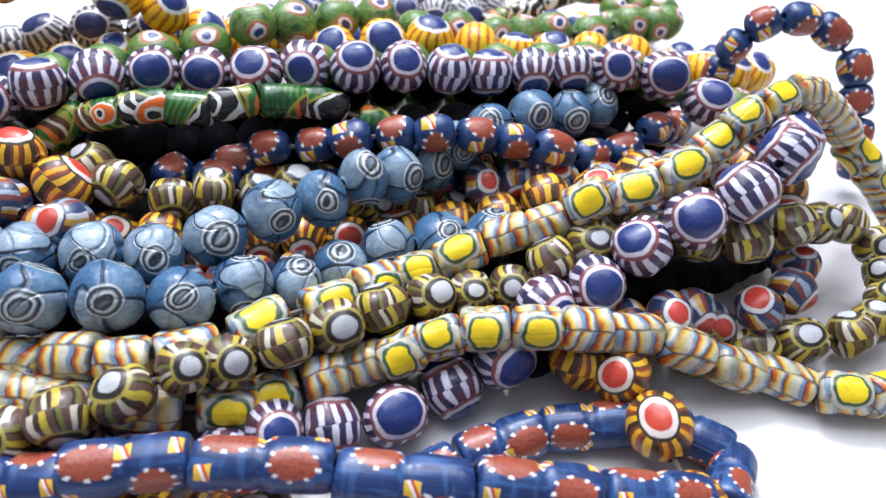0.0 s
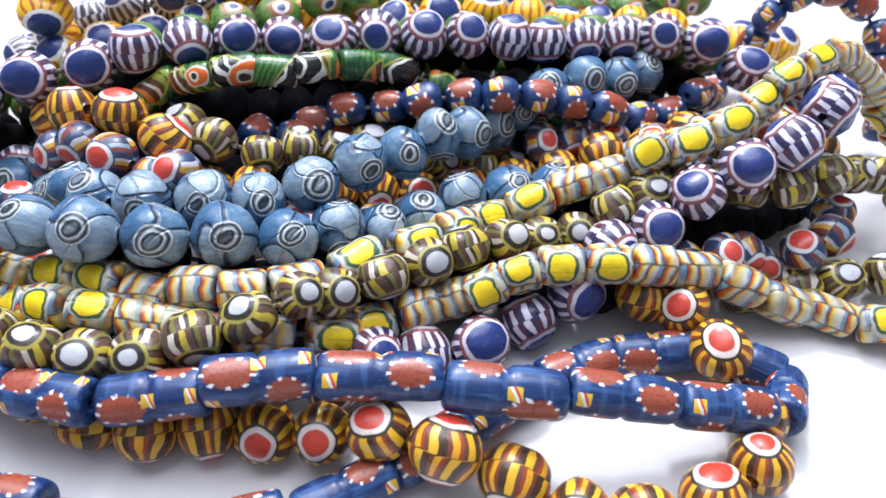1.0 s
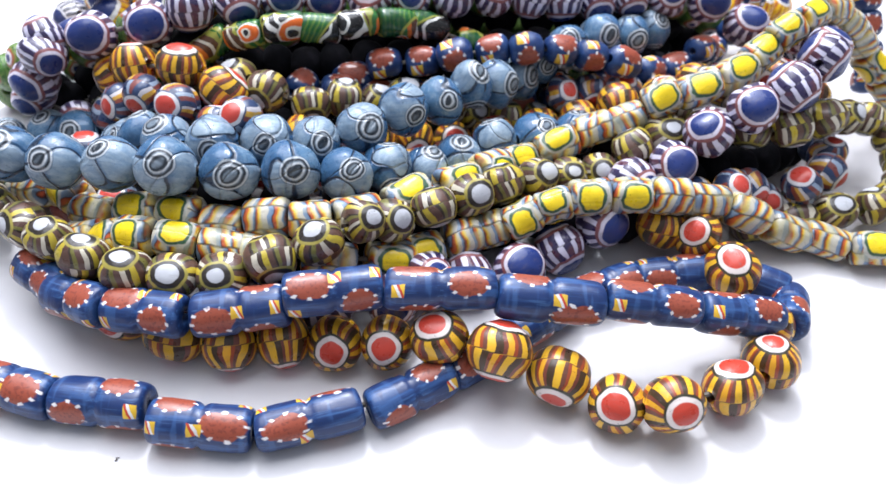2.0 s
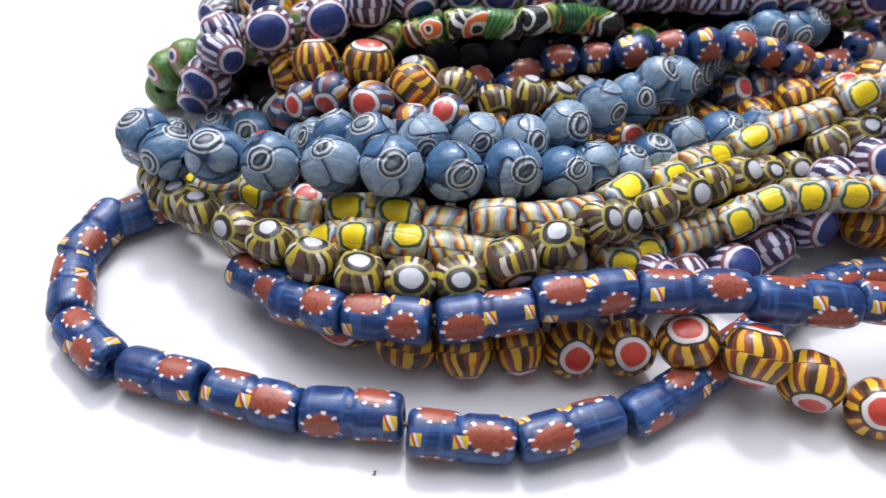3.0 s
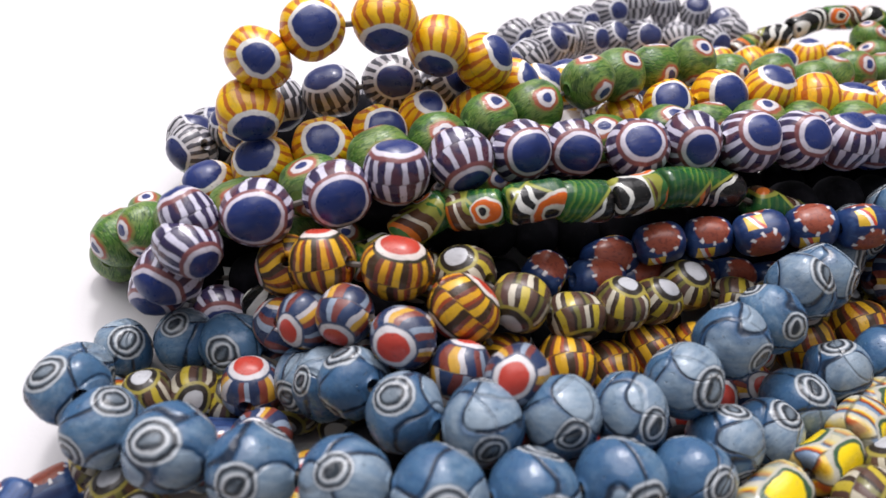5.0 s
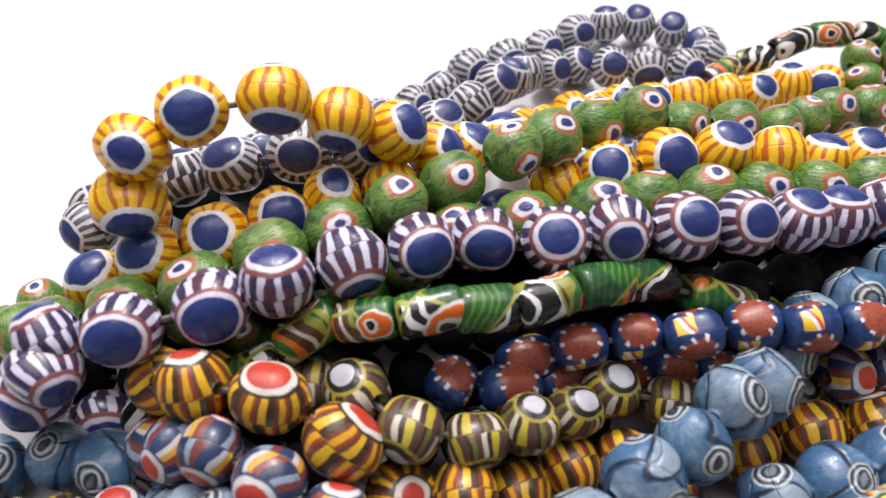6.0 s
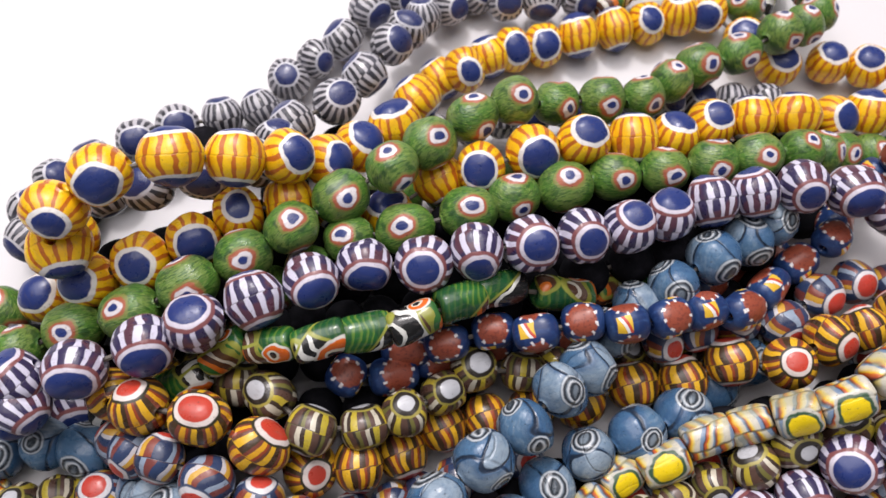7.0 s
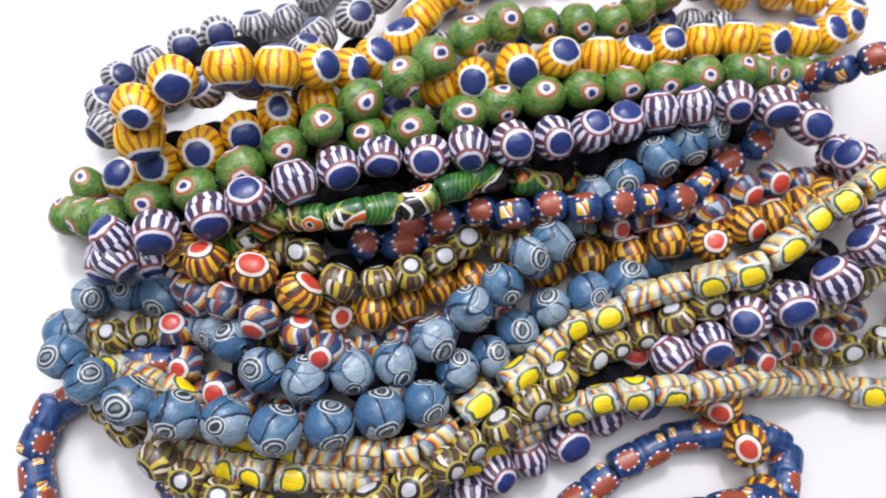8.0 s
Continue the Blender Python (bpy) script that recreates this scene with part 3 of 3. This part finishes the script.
necklace("grey_necklace", GREY, "black and white striped glass bead necklace looping behind the pile",
         [(-17, 311, 10), (-5, 311, 10), (8, 312, 9), (18, 319, 8), (17, 328, 8), (9, 338, 8), (-2, 341, 8), (-13, 340, 8), (-24, 333, 8), (-35, 322, 8), (-60, 311, 8), (-68, 298, 8), (-76, 291, 8), (-84, 284, 8), (-92.1, 274.5, 6.2, 100), (-103.2, 272.2, 6.2, 102), (-115.6, 268.8, 6.8, 7), (-126.3, 264.3, 7, 6), (-138, 257.7, 6.8, 99), (-146.7, 251.1, 8.1, 6), (-145.2, 228.4, 18.3, -10), (-125.1, 236.5, 26.9, 82), (-112.8, 234.7, 32.3, 35), (-98.8, 236.3, 34.6, -11)],
         [(-86.5, 240.3, 32.2, 4), (-83, 250, 27), (-79.9, 257.4, 23.8, 104), (-68.4, 266.5, 20.6, 16), (-60.8, 275.9, 19.7, 99), (-53, 288, 18, 0), (-43, 303, 12, 70), (-25, 317, 6)])
necklace("green_cane_necklace", CANE, "dark green patterned cane glass bead necklace",
         [(-118, 186, 14), (-103, 188, 23), (-91.1, 193.9, 30.5), (-81.3, 192.9, 34), (-70.1, 192.2, 37.7), (-60.3, 194.3, 36), (-49.9, 195.2, 37.7), (-39.1, 201.1, 35.6), (-30.9, 204.8, 33.6), (-15, 206, 25), (0, 211, 18), (18, 214, 12)])
necklace("navy_barrel_necklace", BARREL, "small navy barrel bead necklace with brick red dotted patches",
         [(48, 220, 10), (30, 212, 9), (10, 205, 9), (-12, 200, 10), (-32, 197, 14), (-54.8, 188.9, 19.8, 30), (-65.8, 188.9, 20.7, 17), (-51.6, 194.3, 20.6, 18), (-42.2, 194.2, 26, 18), (-31.1, 197, 25.6, 41), (-21.8, 194.8, 29.4, 118), (-10.7, 196.6, 30.1, 34), (-1.2, 195.3, 31.9, 117), (9.2, 196.6, 31.2, 34), (18.8, 198.8, 28.6, 118), (29, 199.3, 26.4, 45), (40.2, 207.2, 19.8, 135), (50.8, 214.9, 16.9, 47), (59.3, 219.5, 21.3, 54), (68, 232, 13), (76, 240, 19), (80, 240, 29), (80, 236, 39), (86, 236, 46.5)],
         [(97, 238, 47.5), (108, 241, 43), (117, 236, 34), (118, 232, 26), (120, 227, 18), (121, 224, 10)])
necklace("amber_necklace", TIGER, "amber and brown striped glass bead necklace with red eyes",
         [(-112, 192, 14), (-120, 186, 24), (-109.6, 181.8, 29.3, 76), (-95.9, 178, 32.2, 48), (-83.7, 172.2, 28.5, 93), (-74.3, 168.6, 16.7, 33), (-63.5, 169, 16.9, 125), (-53.4, 171.9, 11.7, 127), (-43.7, 178.2, 10.5, 124), (-33, 180, 9), (-22, 182, 9), (-10, 185, 10), (4.5, 186.2, 10.6, 122), (16, 185.6, 14.1, 125), (27.1, 189.1, 18.7, 124), (39.1, 186.7, 23, 34), (49.6, 191.6, 24.5, 2), (61, 195, 21), (69, 198, 24), (79, 202, 22), (92, 204, 14)])
necklace("olive_necklace", OLIVE, "brown and olive striped glass bead necklace tucked inside the pile",
         [(50, 200, 10), (32, 199, 9), (12, 196, 9), (-6, 192, 10), (-22, 189, 13), (-35.8, 190.2, 17.7, 45), (-43.5, 184, 19.5, 40), (-52.5, 178.8, 23.5, 61), (-61.6, 176.4, 22.4, 123), (-73.1, 175.4, 27.2, 121), (-82.7, 184, 25.3, 38), (-92, 188, 19), (-100, 194, 10)])
necklace("rainbow_necklace", STRIPE, "blue red and white striped bead necklace with red eyes",
         [(-104, 180, 7), (-117.2, 176.7, 16.6, 23), (-104.8, 170.7, 27.5, -51), (-94.4, 165.4, 28.1, -19), (-84.1, 161.6, 24.3, 86), (-75.9, 155.7, 31.1, -15), (-78, 153, 21), (-65.5, 158.9, 10.5, 132), (-56, 160, 9), (-40, 164, 8), (-24, 170, 8)])
necklace("rainbow_necklace", STRIPE, "striped red eyed bead necklace lying low under the pile",
         [(-118, 179, 7), (-122.1, 166.2, 11.0, 10), (-118.8, 155.8, 10.0, 0), (-110, 148, 8), (-92, 140, 8), (-76, 138, 8), (-58, 138, 8), (-40, 144, 8), (-20, 152, 8), (0, 160, 8), (18, 166, 8), (36, 166, 8)])
necklace("rainbow_necklace", STRIPE, "blue and red striped bead necklace curling at the pile end",
         [(20, 154, 8), (36, 153, 9), (52, 152.7, 15.9, 7), (65.5, 159.3, 7, -2), (73.9, 158.7, 13.3, 42), (83.3, 165.4, 13.2, 117), (88, 175, 13), (87, 182, 10), (76, 190, 9), (60, 196, 8)])
necklace("rainbow_necklace", STRIPE, "pale striped red eyed bead necklace between other strands",
         [(12, 194, 16), (31, 199, 15), (43, 199, 15), (55, 206, 16), (65, 210, 16), (76, 209, 14), (96, 214, 8)])
necklace("olive_necklace", OLIVE, "brown and olive glass bead necklace with white eyes",
         [(-88, 160, 8), (-105, 164, 8), (-113, 170, 8), (-123, 168, 8), (-133, 166, 8), (-151, 158, 7), (-133, 137.7, 14.4, 49), (-122.4, 128.6, 17.9, -20), (-114.4, 123.2, 19, 37), (-105.2, 118.2, 18.8, 47), (-94.8, 114.2, 18.1, 42), (-84.3, 112.7, 18.5, 10), (-73.6, 113.1, 18.5, 11), (-63.3, 115.5, 21.9, 108), (-53.2, 119.5, 23.6, 29), (-43.6, 124.5, 25.6, 3), (-37.3, 129.7, 21.6, -4), (-27.6, 134.4, 22.1, 92), (-18.4, 140.5, 21.1, -10), (-10, 147.4, 19.7, 92), (0, 153.9, 17.1, 14), (8.7, 157.6, 14.9, 12), (18.1, 161, 14.3, -2), (26.5, 164.2, 20.3, 94)],
         [(36.1, 168.1, 22.5, 13), (48, 171, 23), (60, 170, 23), (69.5, 167.6, 26.1, 92), (81.9, 174.3, 25.3, 91), (99.1, 182.3, 20.6, 78), (109, 181, 15), (108, 167, 10), (97, 157, 8), (84, 155, 8), (64, 156, 6)])
necklace("mosaic_necklace", MOSAIC, "multicoloured mosaic tube bead necklace with yellow panels, lying across",
         [(-147, 164, 6), (-140, 158, 7), (-131, 154, 8), (-119, 148, 10), (-110, 137, 14), (-96.8, 134.5, 18.2, 14), (-86.4, 131.2, 20.6, 5), (-76.4, 128.9, 19.5, 999), (-65.8, 128.6, 22.2, 999), (-56.1, 127.8, 22.7, 999), (-46, 133, 22), (-34, 141, 20), (-22, 149, 19), (-12, 155, 18), (-3.9, 163.7, 15.2, 15), (6.2, 165.8, 19.2, 23), (16.4, 171.1, 21.2, 999), (26, 172.7, 23.9, 999), (34.1, 173.5, 30.4, -4), (44.1, 175.1, 32.6, 4), (55.5, 181.6, 34.1, 8), (64.4, 189.2, 36.3, 23), (71.1, 192.6, 41.6, 23), (79.2, 198, 43.5, 24)],
         [(88, 203.2, 43.6, 999), (101, 206, 34), (109, 206, 25), (117, 206, 17), (124, 204, 10), (124, 186, 6)])
necklace("mosaic_necklace", MOSAIC, "pale mosaic tube bead necklace with yellow panels, trailing off",
         [(-122, 134, 8), (-110, 126, 14), (-95.2, 124.7, 19.1, 1), (-85.5, 123, 20, 31), (-75.6, 122.4, 18.4, 999), (-66, 121, 17), (-52, 121, 15), (-37.5, 125.3, 13.1, -9), (-29.5, 130, 11.4, 0), (-20.2, 133.7, 13.2, 999), (-12.9, 138.8, 11.6, 999), (-5.1, 139.4, 15, -8), (2.6, 141.3, 18.1, 25), (11.5, 142.6, 20, -9), (22, 143.2, 20.5, -13), (31.9, 143.6, 20.3, 999), (42.2, 145.1, 17.9, 999), (54, 145.4, 14, 999), (66.9, 146, 7.6, 999), (78.5, 145.4, 5.4, 999), (89.5, 142, 6.1, 10), (99, 142, 6), (112, 148, 6)])
necklace("navy_tube_necklace", TUBE, "long navy blue tube bead necklace looping on the board",
         [(-115.7, 119, 11), (-104, 110.4, 11), (-87, 106.5, 12), (-69, 105.7, 16), (-49.2, 107.4, 21.4), (-26.1, 108.3, 21.8), (-2.3, 107, 19.8), (20.4, 108.5, 18.5), (44, 110.5, 12), (62.5, 118.5, 5), (53.5, 131, 5), (33.5, 131.8, 5), (15.5, 126, 5), (-1, 115.8, 5), (-16, 104, 5), (-31.1, 92.7, 5), (-52.4, 85.1, 5), (-74.1, 83, 5), (-95.5, 89.2, 5), (-115.1, 91.9, 5), (-134.2, 97.5, 5), (-152, 105, 5), (-160.5, 121.5, 5), (-161, 140.5, 5)],
         [(-148.5, 153, 5), (-131, 158, 6), (-118, 150, 6)])
necklace("amber_necklace", TIGER, "round amber striped bead necklace with red eyes on the board",
         [(-100, 112, 6), (-86, 106, 7), (-72.4, 104.4, 6.2, 97), (-60.6, 105.9, 6.2, 96), (-49, 105.1, 6.2, -13), (-37.3, 104.4, 7.8, -2), (-26.1, 102.3, 12.5, 32), (-13.3, 98.2, 13.4, 91), (0.1, 96.4, 7.5, -57), (12, 90.3, 6.2, 0), (22.9, 88.3, 9.3, -5), (38, 94.8, 6.9, 66), (49.1, 102.2, 6.7, 43), (51, 112, 8), (46.4, 127.8, 10.5, -6), (40.6, 139.1, 11.5, -8), (32, 147, 11), (26, 158, 8)])
necklace("green_cane_necklace", CANE, "thin green cane bead necklace rising in a far loop",
         [(69, 313, 8), (77, 323, 10), (71, 328, 14), (56, 328, 14), (42, 322, 14), (29, 317, 10), (18, 312, 8)])
# the BLACK strands from here on are added fillers for the pile's inner shade
necklace("shade_necklace", BLACK, "black bead strand low in the pile, added as shade in its gaps",
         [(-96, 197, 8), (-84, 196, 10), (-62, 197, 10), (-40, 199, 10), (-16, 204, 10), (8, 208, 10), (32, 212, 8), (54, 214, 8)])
necklace("shade_necklace", BLACK, "black bead strand low in the pile, added as shade in its gaps",
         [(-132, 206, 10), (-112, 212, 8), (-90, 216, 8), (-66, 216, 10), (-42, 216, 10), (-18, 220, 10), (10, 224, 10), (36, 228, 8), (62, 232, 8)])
necklace("shade_necklace", BLACK, "black bead strand low in the pile, added as shade in its gaps",
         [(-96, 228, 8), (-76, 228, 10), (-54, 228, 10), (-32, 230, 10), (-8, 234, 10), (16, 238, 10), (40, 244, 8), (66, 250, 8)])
# added filler strand, keeps light off the bed between the upper rows
necklace("green_necklace", GREEN, "green filler bead necklace added low in the pile",
         [(-62, 240, 8), (-40, 244, 10), (-18, 246, 12), (6, 248, 12), (30, 250, 10), (52, 260, 8)])
necklace("shade_necklace", BLACK, "black bead strand added as shade under the back strands",
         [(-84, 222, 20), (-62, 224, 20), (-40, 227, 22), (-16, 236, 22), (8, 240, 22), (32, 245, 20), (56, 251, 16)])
# another added filler, closing bright gaps behind the green and yellow rows
necklace("grey_necklace", GREY, "grey striped filler bead necklace added under the back strands",
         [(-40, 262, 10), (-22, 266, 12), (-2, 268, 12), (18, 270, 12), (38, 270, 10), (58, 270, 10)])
necklace("shade_necklace", BLACK, "black bead strand added as shade under the plum strand",
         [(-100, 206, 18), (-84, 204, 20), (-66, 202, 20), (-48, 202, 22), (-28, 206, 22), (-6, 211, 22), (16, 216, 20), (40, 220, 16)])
necklace("shade_necklace", BLACK, "black bead strand low in the pile, added as shade in its gaps",
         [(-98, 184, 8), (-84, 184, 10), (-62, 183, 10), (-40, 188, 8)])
necklace("shade_necklace", BLACK, "black bead strand low in the pile, added as shade in its gaps",
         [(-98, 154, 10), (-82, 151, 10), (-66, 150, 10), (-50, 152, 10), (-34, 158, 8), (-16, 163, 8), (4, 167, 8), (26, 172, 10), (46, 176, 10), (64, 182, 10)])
necklace("shade_necklace", BLACK, "black bead strand low in the pile, added as shade in its gaps",
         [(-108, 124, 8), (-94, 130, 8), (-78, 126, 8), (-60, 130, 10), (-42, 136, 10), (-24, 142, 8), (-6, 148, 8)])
necklace("shade_necklace", BLACK, "black bead strand low in the pile, added as shade in its gaps",
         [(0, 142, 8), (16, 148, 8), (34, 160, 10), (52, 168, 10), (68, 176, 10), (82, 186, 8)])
necklace("shade_necklace", BLACK, "black bead strand lying as added shade under the yellow strand",
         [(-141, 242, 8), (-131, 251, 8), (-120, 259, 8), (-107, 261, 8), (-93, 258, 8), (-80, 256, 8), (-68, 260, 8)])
necklace("shade_necklace", BLACK, "black bead strand curled low as added shade at the pile end",
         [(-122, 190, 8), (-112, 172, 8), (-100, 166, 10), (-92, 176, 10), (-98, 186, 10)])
necklace("shade_necklace", BLACK, "black bead strand bending low, added shade under the green strand",
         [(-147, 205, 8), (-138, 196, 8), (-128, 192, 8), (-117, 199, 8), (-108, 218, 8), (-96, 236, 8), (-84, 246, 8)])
necklace("shade_necklace", BLACK, "black bead strand added as shade under the raised yellow loop",
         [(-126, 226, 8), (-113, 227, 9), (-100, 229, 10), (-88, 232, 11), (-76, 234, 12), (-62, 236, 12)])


def settle(rounds=40):
    """Lets the beads make room for one another, on the bed and along their threads."""
    pos = np.array([c for n in NECKLACES for c in n[3]])
    rad = np.array([n[1].radius for n in NECKLACES for c in n[3]])
    home = pos.copy()
    held = np.array([h for n in NECKLACES for h in n[5]])[:, None]
    give, pull = np.where(held, 0.10, 1.0), np.where(held, 0.55, 0.10)
    own = np.array([i for i, n in enumerate(NECKLACES) for c in n[3]])
    idx = np.arange(len(pos))
    for _ in range(rounds):
        d = pos[:, None] - pos[None]
        gap = np.sqrt((d ** 2).sum(2)) + 1e-9
        need = (rad[:, None] + rad[None]) * 0.97 - gap
        near = (own[:, None] == own[None]) & (np.abs(idx[:, None] - idx[None]) < 2)
        need[near | (need < 0)] = 0
        push = (d / gap[..., None] * (need * 0.30)[..., None]).sum(1)
        pos = pos + push * give + (home - pos) * pull
        same = own[1:] == own[:-1]
        for n in range(2):
            low = rad * 0.99 - pos[:, 2]
            pos[:, 2] += np.maximum(low, 0)
        mid = pos.copy()
        inner = np.where(same[1:] & same[:-1])[0] + 1
        mid[inner] = 0.5 * pos[inner] + 0.25 * (pos[inner - 1] + pos[inner + 1])
        pos = pos + (mid - pos) * 0.05 * give
    pos[:, 2] = np.maximum(pos[:, 2], rad * 0.99)
    at = 0
    for n in NECKLACES:
        k = len(n[3])
        n[3][:] = [Vector(p) for p in pos[at:at + k]]
        at += k


settle()
FACING = Vector((0.05, -0.72, 0.69))


def thread_mesh(centres):
    """The thread through the beads, a thin round cord."""
    verts, faces, side = [], [], 6
    for i, c in enumerate(centres):
        t = (centres[min(i + 1, len(centres) - 1)] - centres[max(i - 1, 0)]).normalized()
        u = t.cross(Vector((0, 0, 1))).normalized()
        v = u.cross(t)
        for k in range(side):
            a = 2 * math.pi * k / side
            verts.append(c + (u * math.cos(a) + v * math.sin(a)) * 0.0006)
    for i in range(len(centres) - 1):
        for k in range(side):
            l = (k + 1) % side
            faces.append((i * side + k, i * side + l, (i + 1) * side + l, (i + 1) * side + k))
    me = bpy.data.meshes.new("thread")
    me.from_pydata(verts, [], faces)
    me.materials.append(M_THREAD)
    return me


def string_up():
    rng = random.Random(7)
    for name, kind, label, centres, turns, held in NECKLACES:
        top = tagged(new(name), label, "necklace", "bead necklaces in the pile")
        low = min(centres, key=lambda c: c.z)
        top.location = (low.x, low.y, 0)
        back = Matrix.Translation(-top.location)
        cord = new("thread", thread_mesh(centres))
        cord.parent, cord.matrix_parent_inverse = top, back
        for i, c in enumerate(centres):
            a, b = centres[max(i - 1, 0)], centres[min(i + 1, len(centres) - 1)]
            x = (b - a).normalized()
            span = (b - a).length / (2 if 0 < i < len(centres) - 1 else 1)
            z = (FACING - x * FACING.dot(x)).normalized()
            rot = Matrix((x, z.cross(x), z)).transposed()
            chance = rng.gauss(0, 0.6) * kind.turn if kind.turn < 180 else rng.uniform(-180, 180)
            plain = kind.plain and (turns[i] == 999 if turns[i] is not None else rng.random() < 0.6)
            turn = chance if turns[i] is None or plain else -turns[i] * (1 if x.x > 0 else -1) + rng.gauss(0, 4)
            spin = Matrix.Rotation(radians(turn), 3, "X")
            wob = Matrix.Rotation(radians(rng.gauss(0, 4)), 3, "Z") @ Matrix.Rotation(radians(rng.gauss(0, 4)), 3, "Y")
            cast = kind.plain if plain else kind.meshes
            bead = new("bead", cast[rng.randrange(len(cast))])
            s = rng.uniform(0.945, 1.045)
            bead.parent, bead.matrix_parent_inverse = top, back
            bead.matrix_basis = Matrix.Translation(c) @ (rot @ wob @ spin).to_4x4() @ Matrix.Diagonal((min(1.22, max(0.9, span / kind.length)), s, s, 1))


string_up()


# ---- small things ----
def board_sliver(x, y, z, turn):
    """A small folded white sliver between the beads, added in place of bright board showing through."""
    bm = bmesh.new()
    w, d, t = 0.0045, 0.0075, 0.0003
    pts = [(-w / 2, 0, 0), (w / 2, 0, 0.0004), (w * 0.35, d * 0.55, 0.0012), (0, d, 0.0032), (-w * 0.4, d * 0.5, 0.0010)]
    low = [bm.verts.new(p) for p in pts]
    high = [bm.verts.new((p[0], p[1], p[2] + t)) for p in pts]
    bm.faces.new(low[::-1])
    bm.faces.new(high)
    for i in range(5):
        j = (i + 1) % 5
        bm.faces.new((low[i], low[j], high[j], high[i]))
    me = bpy.data.meshes.new("board_sliver")
    bm.to_mesh(me)
    me.materials.append(M_PAPER)
    ob = tagged(new("board_sliver", me), "tiny folded white sliver standing in for board seen between beads", "tag")
    ob.matrix_world = pose(x, y, z, 25, 10, turn)


def thread_knot(x, y, z):
    """A loose pale knot of cotton where a necklace is tied off."""
    rng = random.Random(3)
    curve = bpy.data.curves.new("thread_knot", "CURVE")
    curve.dimensions, curve.bevel_depth, curve.bevel_resolution = "3D", 0.0008, 2
    sp = curve.splines.new("POLY")
    sp.points.add(89)
    for i, p in enumerate(sp.points):
        a = i * 0.42
        r = 0.0024 + 0.0014 * math.sin(i * 0.31)
        p.co = (r * math.cos(a) * 1.2 + rng.gauss(0, 0.0003), r * math.sin(a * 1.3), 0.0032 + 0.0026 * math.sin(a * 0.7 + 1), 1)
    curve.materials.append(M_COTTON)
    me = bpy.data.meshes.new_from_object(bpy.data.objects.new("tmp", curve))
    ob = tagged(new("thread_knot", me), "pale grey cotton knot where a strand is tied", "knot")
    ob.location = (x, y, z)


def lint(name, x, y, size, turn, label):
    """A curled fibre on the board."""
    verts, faces = [], []
    n = 9
    for i in range(n):
        u = i / (n - 1) - 0.5
        c = Vector((u * size, 0.18 * size * math.sin(u * 9), 0.0003 + 0.0002 * math.cos(u * 6)))
        for k in range(4):
            a = math.pi / 2 * k
            verts.append(c + Vector((0, math.cos(a), math.sin(a))) * 0.00018)
    for i in range(n - 1):
        for k in range(4):
            l = (k + 1) % 4
            faces.append((4 * i + k, 4 * i + l, 4 * i + 4 + l, 4 * i + 4 + k))
    me = bpy.data.meshes.new(name)
    me.from_pydata(verts, [], faces)
    me.materials.append(M_THREAD)
    ob = tagged(new(name, me), label, "lint")
    ob.matrix_world = pose(x, y, 0, 0, 0, turn)


M_COTTON = plain_material("pale_cotton", (0.42, 0.42, 0.43), 0.85, (0.52, 0.52, 0.53), 0.4)
board_sliver(-0.116, 0.139, 0.0085, 20)
thread_knot(0.017, 0.214, 0.012)
lint("lint", -0.0906, 0.0787, 0.0010, 70, "speck of dark lint on the white board")
lint("lint", -0.058, 0.0905, 0.0022, 15, "curl of dark lint on the white board")
